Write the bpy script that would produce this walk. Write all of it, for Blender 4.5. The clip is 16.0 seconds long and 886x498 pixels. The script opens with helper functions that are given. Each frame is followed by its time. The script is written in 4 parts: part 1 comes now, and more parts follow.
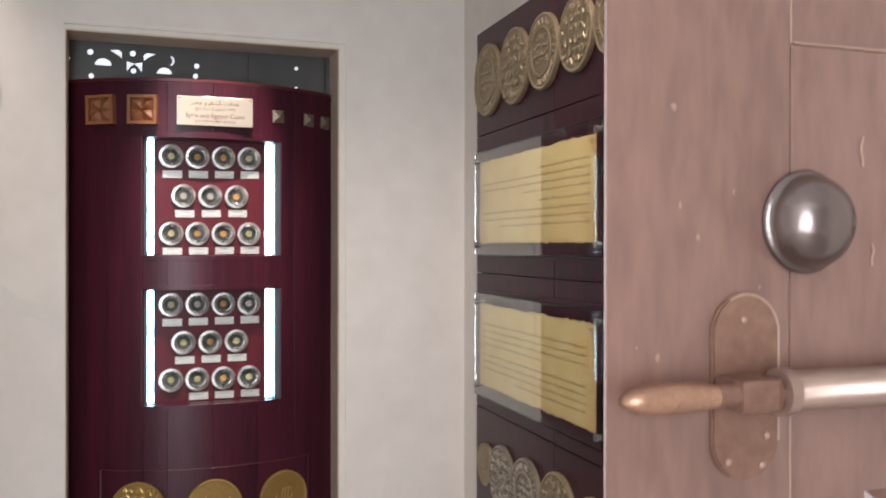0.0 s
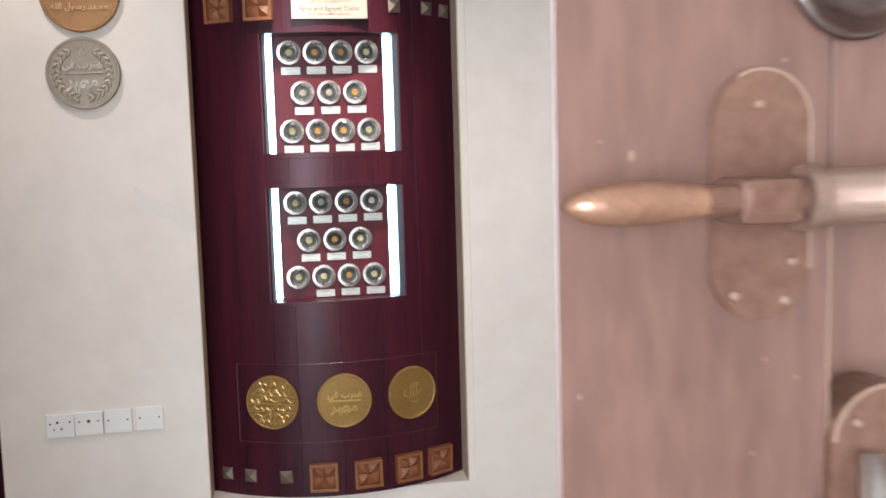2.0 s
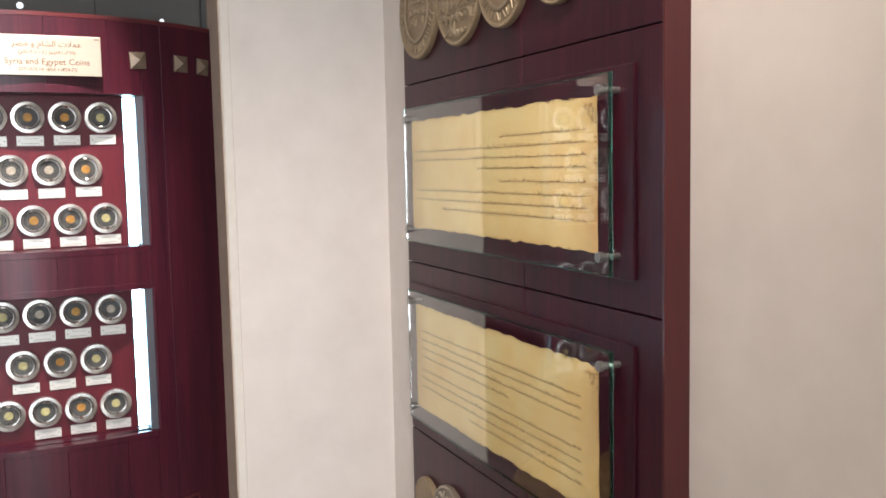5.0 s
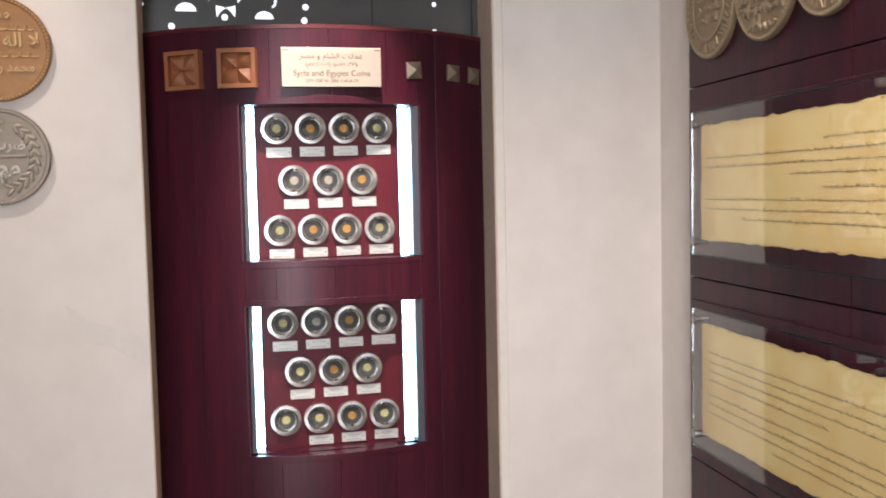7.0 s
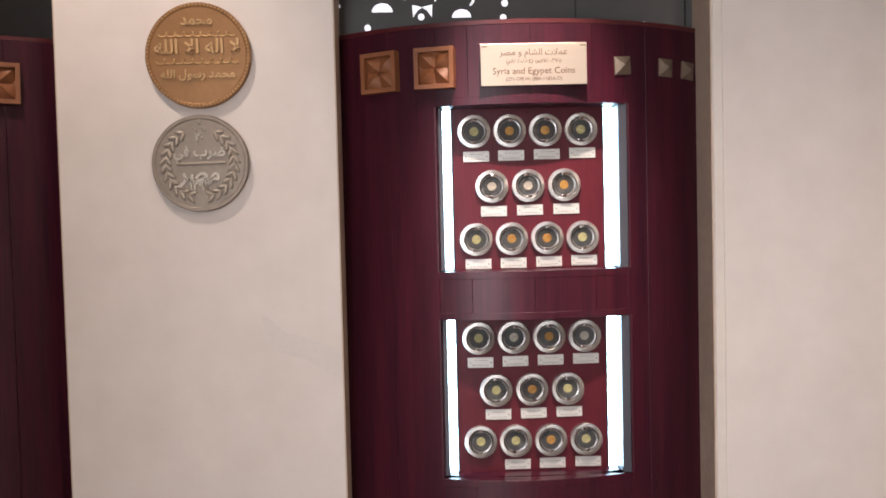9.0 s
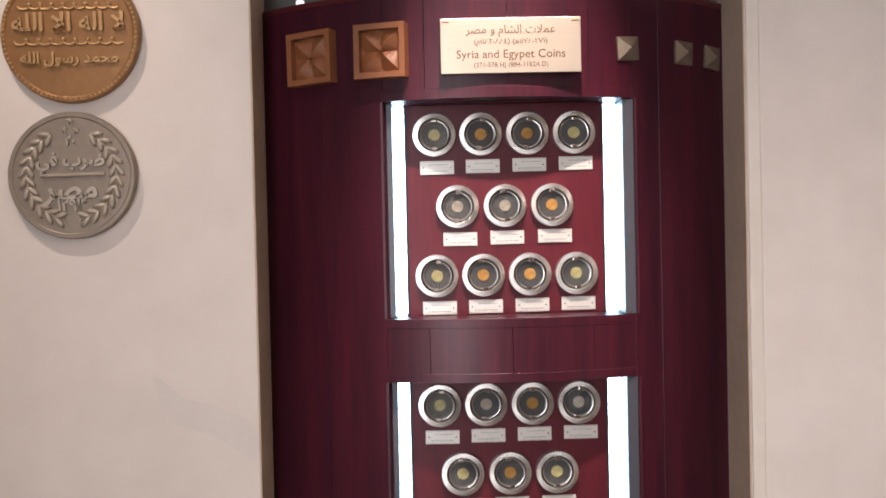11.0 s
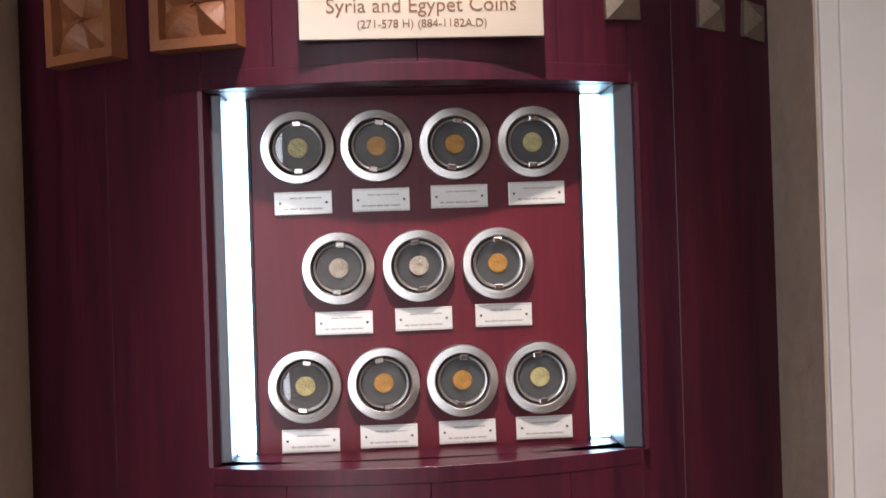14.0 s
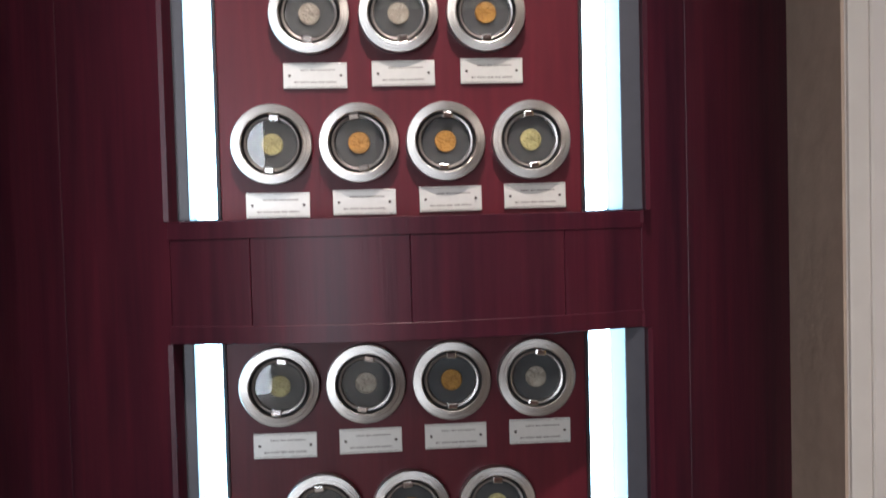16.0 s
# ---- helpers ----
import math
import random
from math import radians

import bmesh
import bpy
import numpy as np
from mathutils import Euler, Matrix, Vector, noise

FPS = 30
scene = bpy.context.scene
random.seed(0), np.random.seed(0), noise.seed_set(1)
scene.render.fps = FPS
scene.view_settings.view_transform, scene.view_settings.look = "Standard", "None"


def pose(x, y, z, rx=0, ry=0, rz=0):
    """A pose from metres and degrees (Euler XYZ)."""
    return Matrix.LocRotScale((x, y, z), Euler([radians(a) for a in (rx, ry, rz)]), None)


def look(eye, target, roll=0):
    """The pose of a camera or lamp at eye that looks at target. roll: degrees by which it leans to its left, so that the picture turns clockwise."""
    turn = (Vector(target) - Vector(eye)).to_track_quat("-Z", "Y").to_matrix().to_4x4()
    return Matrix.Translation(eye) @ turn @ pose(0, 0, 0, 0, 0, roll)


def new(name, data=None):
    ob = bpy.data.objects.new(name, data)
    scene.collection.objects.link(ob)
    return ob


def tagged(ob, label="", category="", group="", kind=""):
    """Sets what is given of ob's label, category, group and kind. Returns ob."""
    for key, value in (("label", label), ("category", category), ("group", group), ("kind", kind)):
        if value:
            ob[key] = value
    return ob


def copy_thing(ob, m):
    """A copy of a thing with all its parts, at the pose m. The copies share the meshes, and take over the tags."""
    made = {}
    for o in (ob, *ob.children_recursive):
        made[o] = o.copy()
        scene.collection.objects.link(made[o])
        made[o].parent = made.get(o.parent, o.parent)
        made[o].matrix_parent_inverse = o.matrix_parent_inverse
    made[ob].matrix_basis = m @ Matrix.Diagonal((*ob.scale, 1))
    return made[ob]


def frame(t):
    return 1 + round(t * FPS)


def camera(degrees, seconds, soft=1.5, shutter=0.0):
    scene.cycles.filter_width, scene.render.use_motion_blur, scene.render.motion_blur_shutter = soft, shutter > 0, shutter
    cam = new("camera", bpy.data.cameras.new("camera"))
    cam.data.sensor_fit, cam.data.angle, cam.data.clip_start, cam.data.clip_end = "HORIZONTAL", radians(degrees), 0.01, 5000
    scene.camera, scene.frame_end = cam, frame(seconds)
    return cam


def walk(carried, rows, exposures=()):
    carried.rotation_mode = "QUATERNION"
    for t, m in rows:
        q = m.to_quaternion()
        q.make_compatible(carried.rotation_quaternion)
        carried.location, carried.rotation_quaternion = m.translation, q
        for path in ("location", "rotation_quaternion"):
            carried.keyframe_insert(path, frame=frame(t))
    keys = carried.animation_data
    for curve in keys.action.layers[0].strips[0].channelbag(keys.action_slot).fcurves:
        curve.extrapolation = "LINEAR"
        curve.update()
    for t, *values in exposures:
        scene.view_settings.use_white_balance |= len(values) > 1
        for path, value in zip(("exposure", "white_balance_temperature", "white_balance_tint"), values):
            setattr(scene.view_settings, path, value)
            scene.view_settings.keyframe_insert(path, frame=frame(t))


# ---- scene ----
cam = camera(52.12, 16.0, soft=1.7, shutter=0.35)
ROWS = [
    (0, -0.230, 1.006, 1.430, -19.05, -0.12, 0.06),
    (0.5, -0.202, 1.030, 1.396, -14.97, -1.72, -1.09),
    (1, -0.118, 1.072, 1.402, -9.68, -3.82, -1.36),
    (1.5, -0.072, 1.027, 1.363, -9.01, -5.05, -1.42),
    (2, -0.096, 1.079, 1.372, -8.99, -5.69, -1.64),
    (2.5, -0.152, 1.302, 1.406, -13.27, -6.01, -1.67),
    (3, -0.081, 1.457, 1.515, -18.99, -5.64, -1.08),
    (5.5, -0.069, 1.655, 1.582, -25.43, -5.14, -1.18),
    (6, -0.119, 1.677, 1.563, -20.56, -5.11, -0.80),
    (6.5, -0.146, 1.717, 1.536, -14.03, -4.08, -0.96),
    (7, -0.184, 1.791, 1.559, -12.18, -3.60, -1.27),
    (7.5, -0.234, 1.825, 1.572, -9.28, -3.18, -1.55),
    (8, -0.269, 1.848, 1.576, -4.02, -2.91, -1.59),
    (8.2, -0.250, 1.853, 1.558, -0.98, -2.80, -1.38),
    (10.5, -0.197, 2.325, 1.530, -1.51, -1.13, -1.37),
    (11, -0.119, 2.448, 1.546, -0.90, -0.91, -1.24),
    (11.5, -0.132, 2.623, 1.571, -1.05, -0.79, -1.13),
    (12, -0.168, 2.784, 1.601, -2.49, -0.89, -1.11),
    (12.5, -0.093, 2.938, 1.614, -2.50, -0.60, -1.25),
    (13, -0.039, 3.060, 1.622, -3.43, -0.38, -1.53),
    (13.5, -0.027, 3.092, 1.622, -3.94, -0.02, -1.84),
    (14, -0.011, 3.099, 1.610, -3.27, 0.10, -1.85),
    (14.5, -0.026, 3.116, 1.549, -4.15, 0.25, -2.05),
    (15, -0.019, 3.142, 1.499, -3.96, 0.04, -2.30),
    (15.5, -0.028, 3.164, 1.446, -5.01, -0.52, -1.91),
    (16, -0.011, 3.184, 1.400, -4.31, -1.99, -1.47),
]


def carried_pose(x, y, z, yaw, pitch, roll):
    a, b = radians(yaw), radians(pitch)
    way = Vector((-math.sin(a) * math.cos(b), math.cos(a) * math.cos(b), math.sin(b)))
    return look((x, y, z), Vector((x, y, z)) + way, roll)


walk(cam, [(t, carried_pose(*r)) for t, *r in ROWS], exposures=[(0.0, -0.35, 6200, 10), (0.5, -0.1, 6100, 9), (1.0, 0.1, 6050, 8), (1.5, 0.05, 6050, 8), (2.5, -0.1, 6050, 9), (3.0, -0.2, 6050, 8), (5.5, 0.05, 6300, 11), (7.0, -0.1, 6300, 13), (8.0, -0.25, 6500, 16), (11.0, -0.35, 6650, 19), (13.0, -0.5, 6400, 19), (16.0, -0.9, 6150, 14)])

# ---- light ----
world = bpy.data.worlds.new("world")
scene.world = world
world.use_nodes = True
sky = world.node_tree.nodes.new("ShaderNodeTexSky")
sky.sky_type, sky.sun_disc, sky.sun_elevation, sky.sun_rotation = "NISHITA", False, radians(40), radians(200)
back = world.node_tree.nodes["Background"]
back.inputs[1].default_value = 0.1
world.node_tree.links.new(sky.outputs[0], back.inputs[0])


def lamp(name, kind, m, watts, colour, **more):
    data = bpy.data.lights.new(name, kind)
    data.energy, data.color = watts, colour
    for key, value in more.items():
        if key == "shape":
            data.shape = value
        elif key == "size":
            data.size = value
        elif key == "size_y":
            data.size_y = value
        elif key == "radius":
            data.shadow_soft_size = value
        elif key == "cone":
            data.spot_size = radians(value)
        elif key == "blend":
            data.spot_blend = value
    ob = new(name, data)
    ob.matrix_world = m
    return ob


WARM, COOL = (1.0, 0.86, 0.75), (0.88, 0.94, 1.0)
# unseen area lamp added as cool fill, set left of the coin glasses' reflections
lamp("entry_daylight_fill", "AREA", look((-1.36, -1.36, 1.4), (-0.5, 4, 1.4)), 142, COOL, shape="RECTANGLE", size=1.22, size_y=2.4)
lamp("downlight_niche", "SPOT", look((0.02, 3.32, 2.86), (0.02, 4.0, 1.58)), 350, WARM, radius=0.018, cone=27, blend=0.9)
lamp("downlight_medals", "SPOT", look((-1.0, 3.3, 2.86), (-0.95, 4.0, 1.8)), 52, WARM, radius=0.03, cone=60, blend=0.8)
lamp("downlight_boards", "SPOT", look((0.36, 2.45, 2.86), (0.80, 3.25, 1.2)), 44, WARM, radius=0.03, cone=72, blend=0.8)
# added warm fill from above, not a known fitting
lamp("room_fill", "SPOT", look((0.30, 2.1, 2.86), (0.05, 2.6, 0)), 66, WARM, radius=0.05, cone=130, blend=0.9)


# ---- materials ----
def mat(name, base, rough=0.5, metal=0.0, second=None, scale=6.0, stretch=(1, 1, 1), grain=0.5, bump=0.0, bump_scale=60.0, coat=0.0, spread=0.0, coat_rough=0.08, spec=0.5):
    m = bpy.data.materials.new(name)
    m.use_nodes = True
    t, b = m.node_tree, m.node_tree.nodes["Principled BSDF"]
    b.inputs["Base Color"].default_value = (*base, 1)
    b.inputs["Roughness"].default_value, b.inputs["Metallic"].default_value = rough, metal
    b.inputs["Specular IOR Level"].default_value = spec
    b.inputs["Coat Weight"].default_value, b.inputs["Coat Roughness"].default_value = coat, coat_rough
    co = t.nodes.new("ShaderNodeTexCoord")
    mp = t.nodes.new("ShaderNodeMapping")
    mp.inputs["Scale"].default_value = stretch
    t.links.new(co.outputs["Object"], mp.inputs[0])
    if second:
        mixes = []
        for sc, det in ((scale, 3), (scale * 7, 5)):
            n = t.nodes.new("ShaderNodeTexNoise")
            n.inputs["Scale"].default_value, n.inputs["Detail"].default_value = sc, det
            t.links.new(mp.outputs[0], n.inputs["Vector"])
            mixes.append(n)
        add = t.nodes.new("ShaderNodeMath")
        add.operation = "ADD"
        t.links.new(mixes[0].outputs["Fac"], add.inputs[0])
        t.links.new(mixes[1].outputs["Fac"], add.inputs[1])
        ramp = t.nodes.new("ShaderNodeMapRange")
        ramp.inputs["From Min"].default_value, ramp.inputs["From Max"].default_value = 1.0 - grain, 1.0 + grain
        src = add.outputs[0]
        if spread:
            info = t.nodes.new("ShaderNodeObjectInfo")
            off = t.nodes.new("ShaderNodeMath")
            off.operation, off.inputs[1].default_value = "MULTIPLY_ADD", spread
            t.links.new(info.outputs["Random"], off.inputs[0])
            t.links.new(src, off.inputs[2])
            src = off.outputs[0]
        t.links.new(src, ramp.inputs["Value"])
        mix = t.nodes.new("ShaderNodeMix")
        mix.data_type = "RGBA"
        mix.inputs[6].default_value, mix.inputs[7].default_value = (*base, 1), (*second, 1)
        t.links.new(ramp.outputs[0], mix.inputs[0])
        t.links.new(mix.outputs[2], b.inputs["Base Color"])
    if bump:
        n = t.nodes.new("ShaderNodeTexNoise")
        n.inputs["Scale"].default_value, n.inputs["Detail"].default_value = bump_scale, 6
        t.links.new(mp.outputs[0], n.inputs["Vector"])
        bm_ = t.nodes.new("ShaderNodeBump")
        bm_.inputs["Strength"].default_value, bm_.inputs["Distance"].default_value = bump, 0.004
        t.links.new(n.outputs["Fac"], bm_.inputs["Height"])
        t.links.new(bm_.outputs[0], b.inputs["Normal"])
    return m


PLASTER = mat("plaster", (0.80, 0.735, 0.675), 0.75, second=(0.71, 0.645, 0.585), scale=1.8, grain=0.38, bump=0.25, bump_scale=9)
TRIM = mat("trim_paint", (0.80, 0.745, 0.67), 0.55, second=(0.72, 0.66, 0.585), scale=5, grain=0.5, bump=0.15, bump_scale=40)
CEIL = mat("ceiling_paint", (0.82, 0.80, 0.77), 0.8, second=(0.78, 0.76, 0.73), scale=2)
FLOOR = mat("floor_tile", (0.42, 0.36, 0.30), 0.4, second=(0.34, 0.29, 0.25), scale=4)
MAHOG = mat("mahogany", (0.019, 0.0034, 0.0100), 0.38, second=(0.066, 0.0078, 0.0175), scale=3.2, stretch=(6, 6, 0.30), grain=0.40, bump=0.05, bump_scale=60, coat=0.10, coat_rough=0.24, spec=0.26)
# redder, brighter copy of the mahogany: the spot's glow put into the colour
MAHOG_SPOTLIT = mat("mahogany_spotlit", (0.062, 0.0062, 0.0125), 0.36, second=(0.105, 0.0105, 0.018), scale=3.2, stretch=(6, 6, 0.5), grain=0.45, bump=0.04, bump_scale=60, spec=0.3)
MAHOG_EDGE = mat("mahogany_edge", (0.055, 0.006, 0.009), 0.35, second=(0.09, 0.010, 0.013), scale=4, stretch=(6, 6, 0.4), coat=0.3, coat_rough=0.15)
SLATE = mat("slate_laminate", (0.062, 0.066, 0.080), 0.38, second=(0.045, 0.048, 0.06), scale=9, grain=0.5)
DARK = mat("dark_seam", (0.012, 0.004, 0.005), 0.6)
GREYGLASS = mat("grey_pane", (0.075, 0.078, 0.078), 0.16, second=(0.10, 0.10, 0.098), scale=2)
STEEL = mat("brushed_steel", (0.66, 0.645, 0.62), 0.32, 0.94, second=(0.46, 0.45, 0.43), scale=30, stretch=(1, 12, 12), grain=0.5, bump=0.06, bump_scale=90)
CHROME = mat("chrome", (0.8, 0.8, 0.8), 0.12, 1.0)
VELVET = mat("black_backing", (0.014, 0.013, 0.014), 0.7, second=(0.022, 0.02, 0.021), scale=40)
BEZEL = mat("bezel", (0.36, 0.34, 0.32), 0.28, 0.85)
GOLD = mat("gold_coin", (0.50, 0.25, 0.065), 0.42, 0.7, second=(0.27, 0.125, 0.032), scale=170, grain=0.28, bump=1.0, bump_scale=300)
PALEGOLD = mat("pale_gold_coin", (0.50, 0.42, 0.20), 0.42, 0.7, second=(0.28, 0.235, 0.115), scale=170, grain=0.28, bump=1.0, bump_scale=300)
SILVER = mat("silver_coin", (0.48, 0.40, 0.33), 0.42, 0.7, second=(0.27, 0.22, 0.185), scale=170, grain=0.28, bump=1.0, bump_scale=300)
LABEL = mat("label_metal", (0.66, 0.66, 0.62), 0.34, 0.35, second=(0.58, 0.58, 0.55), scale=30, bump=0.05, bump_scale=200)
INK = mat("ink", (0.06, 0.045, 0.035), 0.6)
PRINT = mat("faded_print", (0.30, 0.185, 0.08), 0.7)
FAINT = mat("faint_ink", (0.25, 0.24, 0.22), 0.6)
BRASS = mat("brushed_brass_plate", (0.66, 0.58, 0.47), 0.33, 0.85, second=(0.59, 0.52, 0.43), scale=8, stretch=(1, 1, 40), grain=0.5)
SIGNINK = mat("sign_ink", (0.13, 0.055, 0.02), 0.55)
TERRA = mat("carved_wood", (0.27, 0.10, 0.038), 0.5, second=(0.22, 0.078, 0.03), scale=18, stretch=(1, 1, 2.5), grain=0.5, bump=0.25, bump_scale=90)
PEWTER = mat("aged_bronze_stud", (0.27, 0.21, 0.15), 0.42, 0.6, second=(0.16, 0.125, 0.095), scale=40, bump=0.3, bump_scale=120)
MEDALGOLD = mat("gilt_medal", (0.40, 0.25, 0.075), 0.38, 0.6, second=(0.25, 0.145, 0.045), scale=14, grain=0.5, bump=0.2, bump_scale=90)
WALLGOLD = mat("bronze_medal", (0.33, 0.165, 0.060), 0.42, 0.4, second=(0.25, 0.12, 0.043), scale=12, grain=0.5, bump=0.2, bump_scale=80)
WALLSILVER = mat("pewter_medal", (0.30, 0.245, 0.19), 0.46, 0.35, second=(0.22, 0.175, 0.135), scale=12, grain=0.5, bump=0.2, bump_scale=80)
DULLMEDAL = mat("stone_bronze_medal", (0.36, 0.27, 0.16), 0.5, 0.3, second=(0.25, 0.18, 0.11), scale=14, grain=0.5, bump=0.25, bump_scale=80)
# raised work lighter than the darkened fields: relief shading put into the colours
LIT_RELIEF = {
    "gilt_medal": mat("lit_gilt_relief", (0.66, 0.46, 0.17), 0.34, 0.7, second=(0.52, 0.34, 0.12), scale=30),
    "bronze_medal": mat("lit_bronze_relief", (0.60, 0.38, 0.18), 0.4, 0.45, second=(0.46, 0.27, 0.11), scale=30),
    "pewter_medal": mat("lit_pewter_relief", (0.47, 0.41, 0.335), 0.42, 0.4, second=(0.40, 0.34, 0.27), scale=30),
    "stone_bronze_medal": mat("lit_dull_relief", (0.42, 0.33, 0.22), 0.45, 0.4, second=(0.32, 0.25, 0.16), scale=30),
}
PLASTIC = mat("white_plastic", (0.80, 0.78, 0.75), 0.35, second=(0.77, 0.75, 0.72), scale=4)
PARCH = mat("parchment", (0.76, 0.47, 0.165), 0.75, second=(0.87, 0.67, 0.34), scale=2.6, grain=0.4, bump=0.1, bump_scale=30)


def brown_margins(m, colour):
    """Uneven browning towards the margins of a sheet in the yz plane."""
    t, b = m.node_tree, m.node_tree.nodes["Principled BSDF"]
    before = b.inputs["Base Color"].links[0].from_socket
    co, sep = t.nodes.new("ShaderNodeTexCoord"), t.nodes.new("ShaderNodeSeparateXYZ")
    t.links.new(co.outputs["Generated"], sep.inputs[0])
    sides = []
    for k, reach in ((1, 1.0), (2, 0.90)):
        mid, size, scaled = (t.nodes.new("ShaderNodeMath") for _ in range(3))
        mid.operation, mid.inputs[1].default_value = "SUBTRACT", 0.5
        size.operation = "ABSOLUTE"
        scaled.operation, scaled.inputs[1].default_value = "MULTIPLY", 2 * reach
        t.links.new(sep.outputs[k], mid.inputs[0])
        t.links.new(mid.outputs[0], size.inputs[0])
        t.links.new(size.outputs[0], scaled.inputs[0])
        sides.append(scaled)
    most, n, wave, ramp, mix = t.nodes.new("ShaderNodeMath"), t.nodes.new("ShaderNodeTexNoise"), t.nodes.new("ShaderNodeMath"), t.nodes.new("ShaderNodeMapRange"), t.nodes.new("ShaderNodeMix")
    most.operation = "MAXIMUM"
    t.links.new(sides[0].outputs[0], most.inputs[0])
    t.links.new(sides[1].outputs[0], most.inputs[1])
    n.inputs["Scale"].default_value, n.inputs["Detail"].default_value = 9, 5
    t.links.new(co.outputs["Object"], n.inputs["Vector"])
    wave.operation, wave.inputs[1].default_value = "MULTIPLY_ADD", 0.36
    t.links.new(n.outputs["Fac"], wave.inputs[0])
    t.links.new(most.outputs[0], wave.inputs[2])
    ramp.inputs["From Min"].default_value, ramp.inputs["From Max"].default_value = 0.98, 1.24
    ramp.inputs["To Max"].default_value = 0.75
    t.links.new(wave.outputs[0], ramp.inputs["Value"])
    mix.data_type = "RGBA"
    mix.inputs[7].default_value = (*colour, 1)
    t.links.new(ramp.outputs[0], mix.inputs[0])
    t.links.new(before, mix.inputs[6])
    t.links.new(mix.outputs[2], b.inputs["Base Color"])


brown_margins(PARCH, (0.50, 0.25, 0.07))
PARCHEDGE = mat("burnt_edge", (0.33, 0.17, 0.06), 0.8, second=(0.55, 0.33, 0.13), scale=20)
DOORWOOD = mat("old_door_wood", (0.125, 0.060, 0.045), 0.38, second=(0.25, 0.132, 0.100), scale=8.0, stretch=(1.9, 1.9, 0.5), grain=0.42, bump=0.30, bump_scale=30, coat=0.85, coat_rough=0.36)
DOORIRON = mat("painted_iron", (0.155, 0.075, 0.052), 0.34, 0.3, second=(0.25, 0.14, 0.10), scale=20, grain=0.4, bump=0.3, bump_scale=80)
BOLTROD = mat("worn_bolt_rod", (0.40, 0.285, 0.235), 0.30, 0.65, second=(0.27, 0.18, 0.145), scale=18, stretch=(0.4, 3, 3), grain=0.5, bump=0.15, bump_scale=80)
COPPER = mat("worn_bolt", (0.52, 0.30, 0.19), 0.30, 0.6, second=(0.26, 0.14, 0.10), scale=18, stretch=(0.4, 3, 3), grain=0.5, bump=0.15, bump_scale=80)
BOSSIRON = mat("worn_boss", (0.20, 0.165, 0.155), 0.25, 0.85, second=(0.20, 0.16, 0.15), scale=25, grain=0.5, bump=0.25, bump_scale=60)
CHIP = mat("paint_chip", (0.42, 0.28, 0.21), 0.6, second=(0.30, 0.18, 0.13), scale=30)


def emitter(name, colour, strength):
    m = bpy.data.materials.new(name)
    m.use_nodes = True
    b = m.node_tree.nodes["Principled BSDF"]
    b.inputs["Base Color"].default_value = (0.8, 0.8, 0.8, 1)
    b.inputs["Emission Color"].default_value, b.inputs["Emission Strength"].default_value = (*colour, 1), strength
    return m


TUBE = emitter("light_diffuser", (0.44, 0.80, 1.0), 20.0)
# emission stands in for light coming through the pane's openings
OPENING_GLOW = emitter("opening_glow", (0.9, 0.95, 1.0), 1.0)


def glass(name, colour, rough=0.0):
    m = bpy.data.materials.new(name)
    m.use_nodes = True
    b = m.node_tree.nodes["Principled BSDF"]
    b.inputs["Base Color"].default_value, b.inputs["Roughness"].default_value = (*colour, 1), rough
    b.inputs["Transmission Weight"].default_value, b.inputs["IOR"].default_value = 1.0, 1.45
    return m


def turned_steel(name):
    """Steel brushed round its axis, with fine rings of scratches."""
    m = mat(name, (0.50, 0.485, 0.455), 0.34, 0.94)
    t, b = m.node_tree, m.node_tree.nodes["Principled BSDF"]
    tan = t.nodes.new("ShaderNodeTangent")
    tan.direction_type, tan.axis = "RADIAL", "Y"
    t.links.new(tan.outputs[0], b.inputs["Tangent"])
    b.inputs["Anisotropic"].default_value = 0.72
    co, sep = t.nodes.new("ShaderNodeTexCoord"), t.nodes.new("ShaderNodeSeparateXYZ")
    t.links.new(co.outputs["Object"], sep.inputs[0])
    flat, size = t.nodes.new("ShaderNodeCombineXYZ"), t.nodes.new("ShaderNodeVectorMath")
    t.links.new(sep.outputs[0], flat.inputs[0])
    t.links.new(sep.outputs[2], flat.inputs[1])
    size.operation = "LENGTH"
    t.links.new(flat.outputs[0], size.inputs[0])
    n = t.nodes.new("ShaderNodeTexNoise")
    n.noise_dimensions = "1D"
    n.inputs["Scale"].default_value, n.inputs["Detail"].default_value = 2200, 4
    t.links.new(size.outputs["Value"], n.inputs["W"])
    ramp = t.nodes.new("ShaderNodeMapRange")
    ramp.inputs["From Min"].default_value, ramp.inputs["From Max"].default_value = 0.3, 0.7
    ramp.inputs["To Min"].default_value, ramp.inputs["To Max"].default_value = 0.22, 0.42
    t.links.new(n.outputs["Fac"], ramp.inputs["Value"])
    t.links.new(ramp.outputs[0], b.inputs["Roughness"])
    return m


RINGSTEEL = turned_steel("turned_steel")
GLASS = glass("clear_glass", (0.93, 0.98, 0.96))
GLASSEDGE = glass("green_glass_edge", (0.35, 0.62, 0.52), 0.15)


# ---- building helpers ----
def mesh_of(bm, name, smooth=False):
    me = bpy.data.meshes.new(name)
    bmesh.ops.recalc_face_normals(bm, faces=bm.faces)
    if smooth:
        for f in bm.faces:
            f.smooth = True
    bm.to_mesh(me)
    bm.free()
    return me


